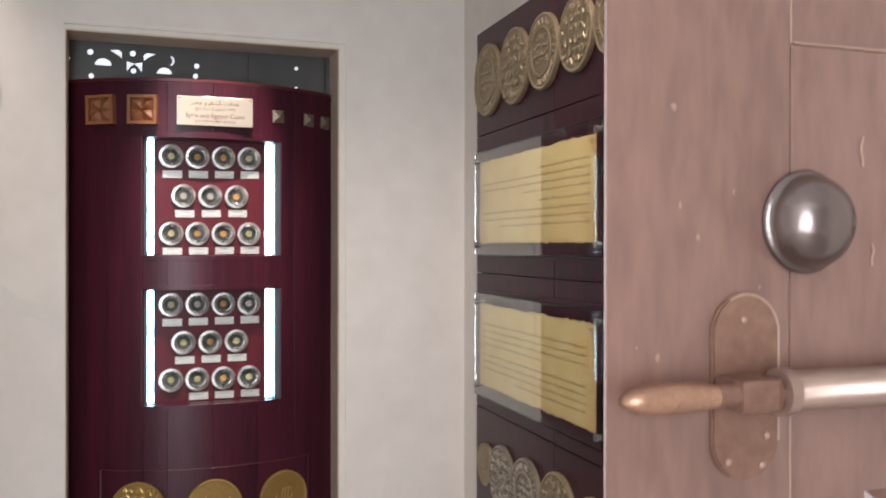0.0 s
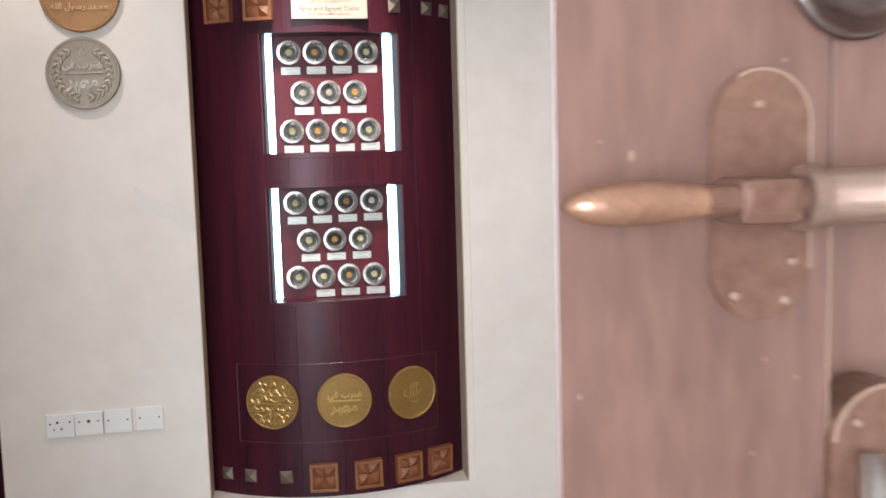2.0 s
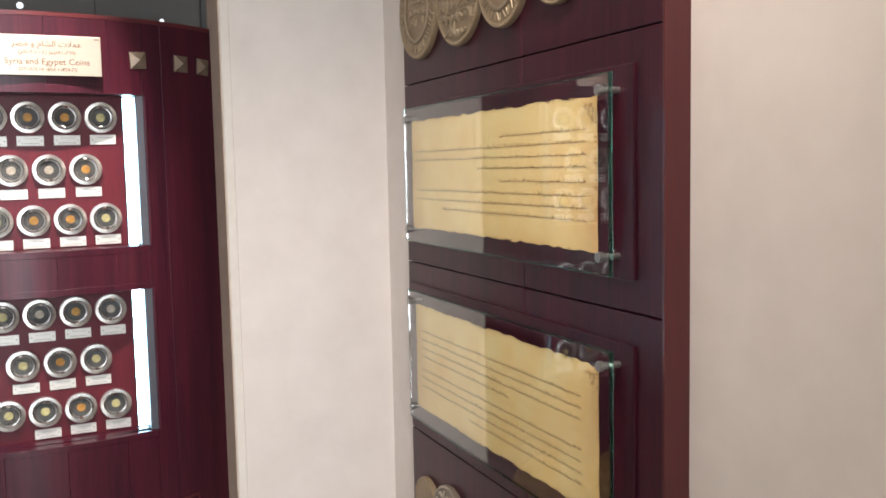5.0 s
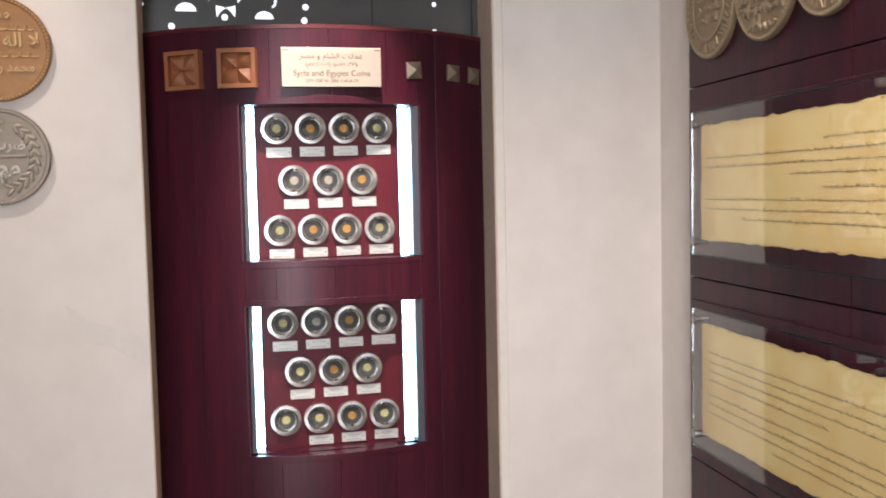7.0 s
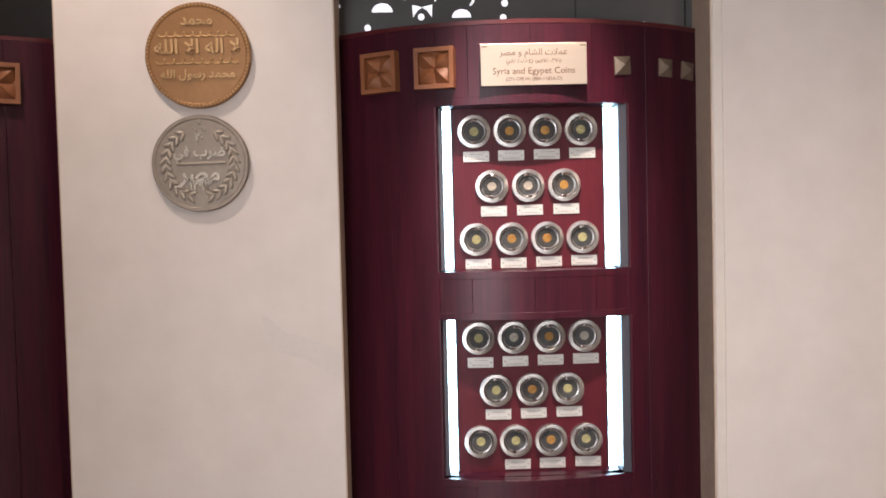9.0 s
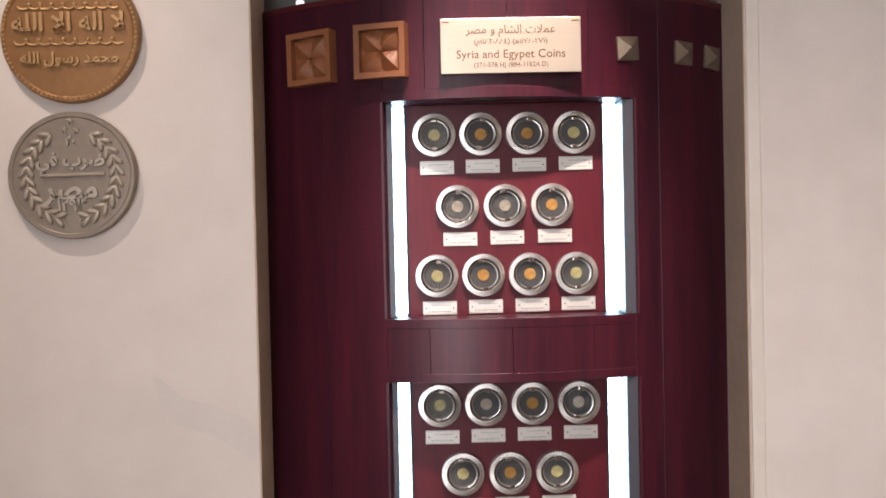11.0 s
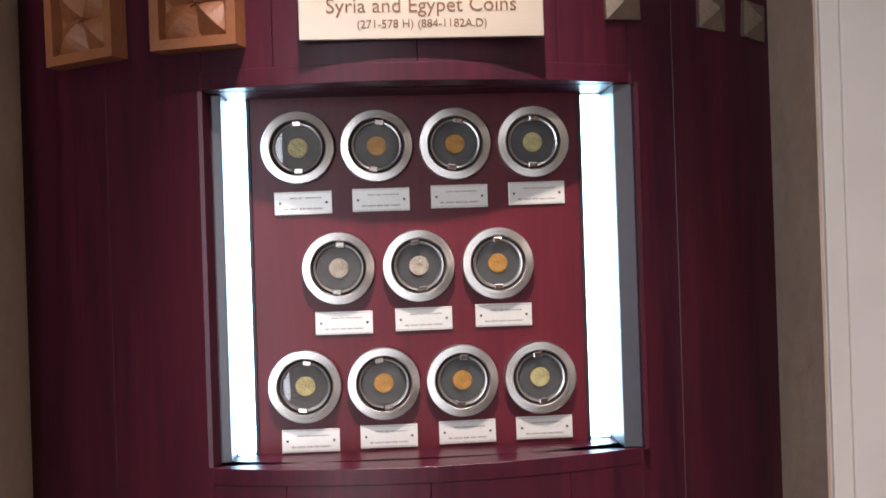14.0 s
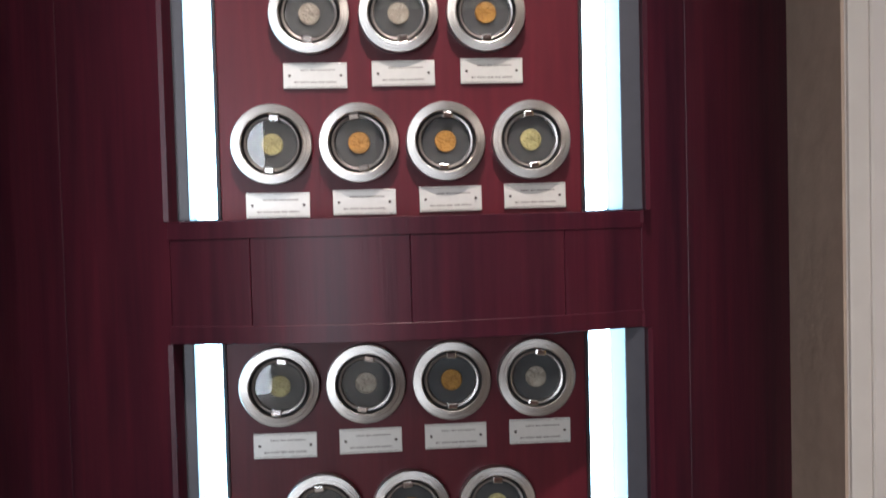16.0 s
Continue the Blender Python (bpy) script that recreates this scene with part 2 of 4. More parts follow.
def part(name, bm, material, parent=None, label="", m=None, smooth=False):
    me = bm if isinstance(bm, bpy.types.Mesh) else mesh_of(bm, name, smooth)
    if not me.materials:
        me.materials.append(material)
    ob = new(name, me)
    ob.parent = parent
    if m is not None:
        ob.matrix_basis = m
    return tagged(ob, label) if label else ob


def thing(name, m, label, category, group="", kind=""):
    ob = new(name)
    ob.empty_display_size = 0.02
    ob.matrix_basis = m
    return tagged(ob, label, category, group, kind)


def add_box(bm, x0, x1, y0, y1, z0, z1, bevel=0.0):
    m = Matrix.Translation(((x0 + x1) / 2, (y0 + y1) / 2, (z0 + z1) / 2)) @ Matrix.Diagonal((x1 - x0, y1 - y0, z1 - z0, 1))
    r = bmesh.ops.create_cube(bm, size=1, matrix=m)
    if bevel:
        edges = list({e for v in r["verts"] for e in v.link_edges})
        bmesh.ops.bevel(bm, geom=edges, offset=bevel, segments=2, profile=0.6, affect="EDGES")
    return bm


def box(x0, x1, y0, y1, z0, z1, bevel=0.0):
    return add_box(bmesh.new(), x0, x1, y0, y1, z0, z1, bevel)


def lathe(profile, n=40):
    """A solid turned about the y axis; the profile is (radius, y) from the back's middle to the front's."""
    bm = bmesh.new()
    rings = []
    for r, y in profile:
        if r < 1e-6:
            rings.append([bm.verts.new((0, y, 0))])
        else:
            rings.append([bm.verts.new((r * math.cos(2 * math.pi * k / n), y, r * math.sin(2 * math.pi * k / n))) for k in range(n)])
    for a, b in zip(rings, rings[1:]):
        for k in range(n):
            j = (k + 1) % n
            f = [a[0] if len(a) == 1 else a[k], a[0] if len(a) == 1 else a[j], b[0] if len(b) == 1 else b[j], b[0] if len(b) == 1 else b[k]]
            f = list(dict.fromkeys(f))
            if len(f) > 2:
                bm.faces.new(f)
    return bm


def rod(a, b, r, n=16, r2=None):
    bm = bmesh.new()
    d = Vector(b) - Vector(a)
    m = Matrix.Translation((Vector(a) + Vector(b)) / 2) @ d.to_track_quat("Z", "Y").to_matrix().to_4x4()
    bmesh.ops.create_cone(bm, cap_ends=True, segments=n, radius1=r, radius2=r if r2 is None else r2, depth=d.length, matrix=m)
    return bm


def text_mesh(body, size, extrude, width=0.0, bold=0.0):
    """Lettering that faces -y, its middle at the origin, at most so wide."""
    data = bpy.data.curves.new("lettering", "FONT")
    data.body, data.size, data.extrude, data.align_x, data.align_y = body, size, extrude, "CENTER", "CENTER"
    data.resolution_u, data.offset = 3, bold
    ob = new("lettering", data)
    bpy.context.view_layer.update()
    me = bpy.data.meshes.new_from_object(ob.evaluated_get(bpy.context.evaluated_depsgraph_get()))
    bpy.data.objects.remove(ob)
    k = width / max(1e-6, max((v.co.x for v in me.vertices), default=1) - min((v.co.x for v in me.vertices), default=0)) if width else 1
    me.transform(Matrix.Rotation(radians(90), 4, "X") @ Matrix.Diagonal((k, k if width else 1, 1, 1)))
    me.materials.clear()
    return me


# ---- curved panel geometry ----
XC, Y0, RAD = 0.010, 3.975, 0.667


def arc_y(x, out=0.0, xc=XC):
    """The y of the curved front at x, moved outwards."""
    return Y0 + RAD - math.sqrt((RAD + out) ** 2 - (x - xc) ** 2)


def on_arc(x, z, out=0.0, xc=XC):
    """A pose on the curved front, facing outwards along -y of its own."""
    a = math.asin((x - xc) / RAD)
    return Matrix.Translation((x + out * math.sin(a), Y0 + RAD - (RAD + out) * math.cos(a), z)) @ Matrix.Rotation(a, 4, "Z")


def curved(x0, x1, z0, z1, out=0.0, depth=0.016, xc=XC, soft=0.0004):
    """A curved board between x0 and x1."""
    bm = bmesh.new()
    n = max(2, int((x1 - x0) / 0.012))
    stops = [x0 + (x1 - x0) * k / n for k in range(n + 1)]
    if soft and x1 - x0 > 0.01:
        stops = [x0, x0 + soft] + stops[1:-1] + [x1 - soft, x1]
    n, cols = len(stops) - 1, []
    for k, x in enumerate(stops):
        e = soft if k in (0, n) else 0
        a = math.asin((x - xc) / RAD)
        s, c = math.sin(a), math.cos(a)
        ring = []
        for o, z in ((-depth, z0), (-depth, z1), (out - soft, z1), (out - e, z1 - soft), (out - e, z0 + soft), (out - soft, z0)):
            ring.append(bm.verts.new((xc + (RAD + o) * s, Y0 + RAD - (RAD + o) * c, z)))
        cols.append(ring)
    for a, b in zip(cols, cols[1:]):
        for k in range(6):
            j = (k + 1) % 6
            bm.faces.new((a[k], a[j], b[j], b[k])).smooth = k == 3 and 0 < cols.index(a) < n - 1
    bm.faces.new(cols[0])
    bm.faces.new(list(reversed(cols[-1])))
    for e in bm.edges:
        e.smooth = all(f.smooth for f in e.link_faces)
    return bm


# ---- setting ----
YW, XL, XR, ZS, ZT, YB = 4.013, -0.419, 0.436, 0.283, 2.098, 4.30
L2, R2 = -1.895, -1.040
CORNER, H = 0.886, 2.90


def structure(name, bm, material, label, category="wall"):
    return tagged(part(name, bm, material), label, category, kind="structure")


bm = bmesh.new()
for x0, x1, z0, z1 in ((-2.7, L2, 0, H), (L2, R2, 0, ZS), (L2, R2, ZT, H), (R2, XL, 0, H), (XL, XR, 0, ZS), (XL, XR, ZT, H), (XR, CORNER + 0.15, 0, H)):
    add_box(bm, x0, x1, YW, YB, z0, z1)
add_box(bm, -2.7, CORNER + 0.15, YB, YB + 0.1, 0, H)
structure("wall_north", bm, PLASTER, "cream plaster wall with two tall recessed niches")
bm = box(0, 0.16, -2.75, 0.35, 0, H)
wall = structure("wall_east", bm, PLASTER, "plain cream plaster side wall behind the text panel")
LEAN = Matrix.Translation((0.829, 3.748, 0)) @ Matrix.Rotation(-math.atan(0.0346), 4, "Z")
wall.matrix_basis = LEAN @ Matrix.Translation((0.050, 0, 0))
structure("wall_west", box(-2.85, -2.7, 1.62, YB, 0, H), PLASTER, "plain cream plaster wall closing the room")
# unseen wall; its left jamb is set to hold back part of the fill
bm = bmesh.new()
for x0, x1, z0, z1 in ((-2.85, -1.12, 0, H), (-1.12, 0.70, 2.40, H), (0.70, 0.76, 0, H)):
    add_box(bm, x0, x1, 1.46, 1.62, z0, z1)
structure("wall_south", bm, PLASTER, "unseen cream plaster wall round the doorway")
structure("ceiling", box(-2.9, 1.2, 1.46, YB + 0.1, H, H + 0.12), CEIL, "plain white painted ceiling", "ceiling")
structure("floor", box(-2.9, 1.2, -1.6, YB + 0.1, -0.1, 0), FLOOR, "beige tiled floor", "floor")
# made-up shell round the unseen space behind the start
bm = bmesh.new()
add_box(bm, -2.2, -2.05, -1.5, 1.46, 0, H)
add_box(bm, 1.15, 1.3, -1.5, 1.46, 0, H)
structure("added_entry_sides", bm, PLASTER, "added plain side walls of the unseen entry space")
# added end wall, its gap cut to the size of the fill lamp
bm = bmesh.new()
for x0, x1, z0, z1 in ((-2.05, -1.98, 0, H), (-1.98, -0.74, 0, 0.19), (-1.98, -0.74, 2.61, H), (-0.74, 1.15, 0, H)):
    add_box(bm, x0, x1, -1.5, -1.37, z0, z1)
structure("added_entry_end", bm, PLASTER, "added plain end wall with a gap for the fill lamp")
structure("added_entry_ceiling", box(-2.2, 1.3, -1.5, 1.46, H, H + 0.1), CEIL, "added plain ceiling of the unseen entry space", "ceiling")

# rough lining of the niches, recess shade and warm light put into its beige
SHADED_LINING = mat("rough_shaded_lining", (0.62, 0.49, 0.375), 0.85, second=(0.47, 0.36, 0.27), scale=7, grain=0.45, bump=0.6, bump_scale=25)
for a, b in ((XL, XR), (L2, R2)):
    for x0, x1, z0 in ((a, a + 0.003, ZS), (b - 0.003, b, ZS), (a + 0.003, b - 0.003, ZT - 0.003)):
        structure("niche_lining", box(x0, x1, YW + 0.001, YB, z0, ZT), SHADED_LINING, "rough plaster lining inside the niche, shade and warm light put into its beige", "niche lining")

# painted trim strip round the first niche
bm = bmesh.new()
add_box(bm, XR + 0.001, XR + 0.021, YW - 0.004, YW + 0.002, ZS, ZT + 0.016, 0.0015)
add_box(bm, XL - 0.004, XR + 0.021, YW - 0.005, YW + 0.002, ZT + 0.0165, ZT + 0.029, 0.0015)
add_box(bm, XL - 0.004, XR + 0.001, YW - 0.004, YW + 0.002, ZT + 0.001, ZT + 0.0155, 0.0015)
add_box(bm, XR + 0.0235, XR + 0.027, YW - 0.0025, YW + 0.002, ZS, ZT + 0.02, 0.001)
structure("trim", bm, TRIM, "narrow cream painted edge strip round the niche", "trim")


def stain(points):
    bm = bmesh.new()
    bm.faces.new([bm.verts.new((x, YW - 0.0008, z)) for x, z in points])
    return bm


# ---- display panel in the niche ----
def display_panel(xc, label, windows):
    root = thing("display_panel", pose(0, 0, 0), label, "display panel", "curved panels in the niches")
    zt = 1.952
    lo, hi = xc - 0.427, xc + 0.424
    if windows:
        cols = [(lo, -0.300), (-0.300, -0.193), (0.238, 0.290), (0.290, hi)]
        for a, b in cols:
            part("stile", curved(a + 0.0003, b - 0.0003, ZS, zt, xc=xc), MAHOG, root)
        for z0, z1 in ((1.790, zt), (1.300, 1.394), (ZS, 0.921)):
            for a, b in ((-0.193, -0.120), (-0.120, 0.020), (0.020, 0.160), (0.160, 0.238)):
                part("rail", curved(a + 0.0003, b - 0.0003, z0, z1, xc=xc), MAHOG, root)
        for z0, z1 in ((1.7755, 1.7935), (1.386, 1.402), (1.293, 1.309), (0.912, 0.928)):
            part("moulding", curved(-0.1945, 0.2395, z0, z1, out=0.0008, depth=0.03, xc=xc, soft=0.0005), MAHOG, root)
    else:
        for a, b in ((lo, -1.767), (-1.767, -1.17), (-1.17, hi)):
            part("stile", curved(a + 0.0003, b - 0.0003, ZS, zt, xc=xc), MAHOG, root)
    for a, b, z0, z1 in ((lo, hi, 1.81, zt - 0.002), (lo, hi, ZS + 0.002, 0.90), (lo, -0.2 + xc - 0.01, 0.9, 1.81), (0.246 + xc - 0.01, hi, 0.9, 1.81)) if windows else ((lo, hi, ZS + 0.002, zt - 0.002),):
        bmx = curved(a, b, z0, z1, out=-0.0165, depth=0.03, xc=xc, soft=0)
        part("backing", bmx, DARK, root)
    part("cap", curved(lo, hi, zt, zt + 0.010, out=0.001, depth=0.10, xc=xc), MAHOG_EDGE, root)
    return root


panel = display_panel(XC, "curved dark red mahogany panel with two lit coin cases", True)
panel_two = display_panel(-1.467, "curved dark red mahogany panel in the second niche", False)


def case(z0, z1):
    """One lit case behind the curved front: reveals, back board and two light strips."""
    root = thing("coin_case", pose(0, 0, 0), "recessed mahogany coin case lit by two white strips", "display case", "lit coin cases")
    part("back_board", box(-0.1545, 0.1915, 4.0565, 4.068, z0 - 0.01, z1 + 0.01), MAHOG_SPOTLIT, root)
    part("top_board", box(-0.193, 0.240, 4.014, 4.095, z1 + 0.0005, z1 + 0.012), MAHOG, root)
    part("bottom_board", box(-0.193, 0.240, 4.014, 4.095, z0 - 0.012, z0 - 0.0005), MAHOG, root)
    for a, b in ((-0.1975, -0.193), (0.240, 0.2445)):
        part("side_board", box(a, b, 4.006, 4.095, z0, z1), MAHOG, root)
    for a, b, c, d, f in ((-0.1776, -0.1590, -0.1582, -0.1545, 4.0490), (0.1958, 0.2200, 0.1915, 0.1950, 4.0640)):
        part("light_strip", box(a, b, f, 4.076, z0 + 0.001, z1 - 0.001, 0.004), TUBE, root, "glowing white light strip")
        part("strip_holder", box(c, d, 4.0535, 4.0680, z0, z1, 0.0005), DARK, root)
    part("side_lip", box(-0.1928, -0.1785, 4.026, 4.094, z0, z1, 0.001), SLATE, root)
    part("side_lip", box(0.2208, 0.2398, 4.0150, 4.094, z0, z1, 0.001), SLATE, root)
    return root


case(1.4025, 1.7745)
case(0.9285, 1.2925)


# ---- coin mounts ----
def coin_mount(coin_material, label):
    root = thing("coin_mount", pose(0, 0, 0), label, "coin mount", "coins in the cases")
    part("ring", lathe([(0.0282, 0), (0.0374, 0), (0.0378, -0.0006), (0.0378, -0.0090), (0.0372, -0.0097), (0.0297, -0.0103), (0.0290, -0.0100), (0.0284, -0.0092), (0.0282, -0.001)], 56), RINGSTEEL, root)
    part("backing_disc", lathe([(0, -0.0004), (0.0282, -0.0004), (0.0282, -0.0022), (0, -0.0022)], 40), VELVET, root)
    part("bezel", lathe([(0.0232, -0.0022), (0.0262, -0.0022), (0.0262, -0.0066), (0.0256, -0.0074), (0.0240, -0.0070), (0.0234, -0.0060), (0.0232, -0.0024)], 44), BEZEL, root)
    for s in (1, -1):
        part("clip", box(-0.0048, 0.0048, -0.0104, -0.003, s * 0.0246 - 0.0030, s * 0.0246 + 0.0030, 0.0012), CHROME, root)
    part("coin", lathe([(0, -0.0024), (0.0100, -0.0024), (0.0104, -0.0032), (0.0100, -0.0042), (0.0091, -0.0044), (0.0087, -0.0039), (0, -0.0040)], 28), coin_material, root)
    part("cover_glass", lathe([(0, -0.0052), (0.0231, -0.0052), (0.0231, -0.0062), (0, -0.0062)], 36), GLASS, root, "round cover glass").visible_shadow = False
    return root


def name_plate():
    root = thing("name_plate", pose(0, 0, 0), "small engraved metal name plate below a coin", "name plate", "plates below the coins")
    part("plate", box(-0.030, 0.030, -0.0018, 0, -0.012, 0.012, 0.0004), LABEL, root)
    for z0, z1 in ((-0.0108, -0.0104), (0.0104, 0.0108)):
        part("border", box(-0.0288, 0.0288, -0.0021, -0.0017, z0, z1), FAINT, root)
    for x in (-0.0242, 0.0242):
        part("screw", lathe([(0, -0.0018), (0.0014, -0.0018), (0.0012, -0.0026), (0, -0.0028)], 10), INK, root, m=pose(x, 0, 0))
    rng = random.Random(4)
    for z, h, x0, x1 in ((0.0052, 0.0014, -0.014, 0.019), (-0.0062, 0.0017, -0.020, 0.020)):
        x = x0
        while x < x1:
            w = rng.uniform(0.0010, 0.0026)
            part("lettering", box(x, min(x + w, x1), -0.0021, -0.0017, z - h / 2, z + h / 2), FAINT, root)
            x += w + rng.choice((0.0007, 0.0007, 0.0018))
    return root


kinds = {"g": coin_mount(GOLD, "gold coin in a brushed steel ring on black backing"), "p": coin_mount(PALEGOLD, "pale gold coin in a brushed steel ring on black backing"), "s": coin_mount(SILVER, "silver coin in a brushed steel ring on black backing")}
plate = name_plate()
used = set()
YC = 4.0560


def place(ob, m, key):
    if key in used:
        return copy_thing(ob, m)
    used.add(key)
    ob.matrix_basis = m
    return ob


wobble = random.Random(9)
FOUR, THREE = (-0.105, -0.0230, 0.0595, 0.1420), (-0.0665, 0.0175, 0.1010)
for rows in (((1.722, FOUR, "pggp"), (1.595, THREE, "ssg"), (1.473, FOUR, "pggp")), ((1.243, FOUR, "psgs"), (1.120, THREE, "pgp"), (1.000, FOUR, "ppgp"))):
    for n, (z, xs, coins) in enumerate(rows):
        for k, (x, c) in enumerate(zip(xs, coins)):
            place(kinds[c], pose(x, YC, z, 0, wobble.uniform(-12, 12), 0), c)
            if not (z < 1.05 and k == 0):
                place(plate, pose(x + 0.004 + wobble.uniform(-0.001, 0.001), YC, z - 0.0575 + 0.0012 * k, 0, wobble.uniform(-0.6, 0.6), 0), "plate")


# ---- sign ----
sign = thing("sign", pose(0.0255, 3.9645, 1.860), "brushed brass sign with dark engraved lettering on the panel", "sign")
part("plate", box(-0.1175, 0.1175, 0, 0.006, -0.046, 0.046, 0.0008), BRASS, sign)
part("standoff", box(-0.09, 0.09, 0.006, 0.018, -0.03, 0.03), DARK, sign)
# ---- lettering ----
FORMS = {"\ufefb": (0xFEFB, 2), "\u0627": (0xFE8D, 2), "\u0628": (0xFE8F, 4), "\u062a": (0xFE95, 4), "\u062d": (0xFEA1, 4), "\u062f": (0xFEA9, 2), "\u0631": (0xFEAD, 2), "\u0633": (0xFEB1, 4), "\u0634": (0xFEB5, 4), "\u0635": (0xFEB9, 4), "\u0636": (0xFEBD, 4), "\u0639": (0xFEC9, 4), "\u0641": (0xFED1, 4), "\u0644": (0xFEDD, 4), "\u0645": (0xFEE1, 4), "\u0647": (0xFEE9, 4), "\u0648": (0xFEED, 2), "\u064a": (0xFEF1, 4)}


def joined(text):
    """Arabic words as joined letter forms, in the order in which they stand from left to right."""
    text, out = text.replace("\u0644\u0627", "\ufefb"), []
    for k, ch in enumerate(text):
        if ch not in FORMS:
            out.append(ch)
            continue
        code, n = FORMS[ch]
        before = k > 0 and FORMS.get(text[k - 1], (0, 0))[1] == 4
        after = n == 4 and k + 1 < len(text) and text[k + 1] in FORMS
        out.append(chr(code + (3 if before and after else 2 if after else 1 if before else 0)))
    return "".join(reversed(out))


def letters(name, body, size, depth, material, parent, x, y, z, width=0.0):
    me = text_mesh(body, size, depth, width)
    return part(name, me, material, parent, m=pose(x, y, z))


letters("lettering", joined("\u0639\u0645\u0644\u0627\u062a \u0627\u0644\u0634\u0627\u0645 \u0648 \u0645\u0635\u0631"), 0.026, 0.0004, SIGNINK, sign, 0, -0.0004, 0.026, 0.150)
letters("lettering", "(\uFEE1\u0661\u0661\u0668\u0662-\u0668\u0668\u0664) (\uFEEB\u0665\u0667\u0668-\u0662\u0667\u0661)", 0.013, 0.0004, SIGNINK, sign, 0, -0.0004, 0.0065, 0.122)
letters("lettering", "Syria and Egypet Coins", 0.018, 0.0004, SIGNINK, sign, 0, -0.0004, -0.015, 0.182)
letters("lettering", "(271-578 H) (884-1182A.D)", 0.011, 0.0004, SIGNINK, sign, 0, -0.0004, -0.0325, 0.124)
for s in (-1, 1):
    part("corner_ornament", box(s * 0.1085 - 0.006, s * 0.1085 + 0.006, -0.0005, 0.0005, 0.0385, 0.0405), SIGNINK, sign)


# ---- carved tiles and studs ----
def carved_tile():
    root = thing("carved_tile", pose(0, 0, 0), "square carved brown wood tile with a four-petal flower", "tile", "carved tiles on the panels")
    h = 0.046
    part("base", box(-h, h, -0.007, 0.001, -h, h, 0.001), TERRA, root)
    for a in range(4):
        bmx = bmesh.new()
        vs = [bmx.verts.new(v) for v in ((-h, 0, h), (h, 0, h), (h - 0.010, 0, h - 0.010), (-h + 0.010, 0, h - 0.010))]
        f = bmx.faces.new(vs)
        for v in bmx.verts:
            v.co.y = -0.007
        r = bmesh.ops.extrude_face_region(bmx, geom=[f])
        for v in r["geom"]:
            if isinstance(v, bmesh.types.BMVert):
                v.co.y = -0.0210
        part("frame_bar", bmx, TERRA, root, m=pose(0, 0, 0, 0, 90 * a, 0))
        bmx = bmesh.new()
        n, left, right, ridge = 7, [], [], []
        for k in range(n + 1):
            u = k / n
            d, w = 0.001 + 0.049 * u, 0.0205 * math.sin(math.pi * u) ** 0.75
            cx = d * 0.7071
            ridge.append(bmx.verts.new((cx, -0.0085 - 0.0115 * math.sin(math.pi * (0.12 + 0.8 * u)) ** 0.8, cx)))
            left.append(bmx.verts.new((cx - w * 0.7071, -0.0071, cx + w * 0.7071)))
            right.append(bmx.verts.new((cx + w * 0.7071, -0.0071, cx - w * 0.7071)))
        for k in range(n):
            bmx.faces.new((left[k], left[k + 1], ridge[k + 1], ridge[k]))
            bmx.faces.new((ridge[k], ridge[k + 1], right[k + 1], right[k]))
        part("petal", bmx, TERRA, root, m=pose(0, 0, 0, 0, 90 * a, 0))
    return root


def stud():
    root = thing("pyramid_stud", pose(0, 0, 0), "small square bronze pyramid stud on the panel", "stud", "bronze studs on the panel")
    bmx = bmesh.new()
    h = 0.0205
    low = [bmx.verts.new((sx * h, 0.001, sz * h)) for sx, sz in ((-1, -1), (1, -1), (1, 1), (-1, 1))]
    mid = [bmx.verts.new((v.co.x, -0.004, v.co.z)) for v in low]
    top = bmx.verts.new((0, -0.015, 0))
    bmx.faces.new(low)
    for k in range(4):
        j = (k + 1) % 4
        bmx.faces.new((low[k], low[j], mid[j], mid[k]))
        bmx.faces.new((mid[k], mid[j], top))
    part("pyramid", bmx, PEWTER, root)
    return root


tile, bronze_stud = carved_tile(), stud()
for x, z, xc in ((-0.313, 1.860, XC), (-0.190, 1.860, XC), (-0.050, 0.352, XC), (0.092, 0.352, XC), (0.228, 0.352, XC), (0.340, 0.352, XC), (-1.182, 1.853, -1.467)):
    place(tile, on_arc(x, z, 0, xc) @ pose(0, 0, 0, 0, wobble.uniform(-1, 1), 0), "tile")
for x, z in ((0.231, 1.860), (0.342, 1.860), (0.405, 1.858), (-0.365, 0.352), (-0.288, 0.352), (-0.172, 0.352)):
    place(bronze_stud, on_arc(x, z) @ pose(0, 0, 0, 0, wobble.uniform(-4, 4), 0), "stud")

# thin raised fillets round the lower medals
for z in (0.725, 0.466):
    part("fillet", curved(-0.318, 0.340, z - 0.0018, z + 0.0018, out=0.0022, depth=0.001, soft=0.0008), MAHOG_EDGE, panel)
for x in (-0.318, 0.340):
    part("fillet", curved(x - 0.0018, x + 0.0018, 0.468, 0.723, out=0.0022, depth=0.001, soft=0.0008), MAHOG_EDGE, panel)


# ---- medals ----
def stroke(bm, points, r):
    """A rounded raised stroke along points in the xz plane."""
    for (x0, z0), (x1, z1) in zip(points, points[1:]):
        d = Vector((x1 - x0, 0, z1 - z0))
        if d.length < 1e-5:
            continue
        m = Matrix.Translation(((x0 + x1) / 2, 0, (z0 + z1) / 2)) @ d.to_track_quat("Z", "Y").to_matrix().to_4x4()
        bmesh.ops.create_cone(bm, cap_ends=True, segments=7, radius1=r, radius2=r, depth=d.length + r * 0.6, matrix=m)


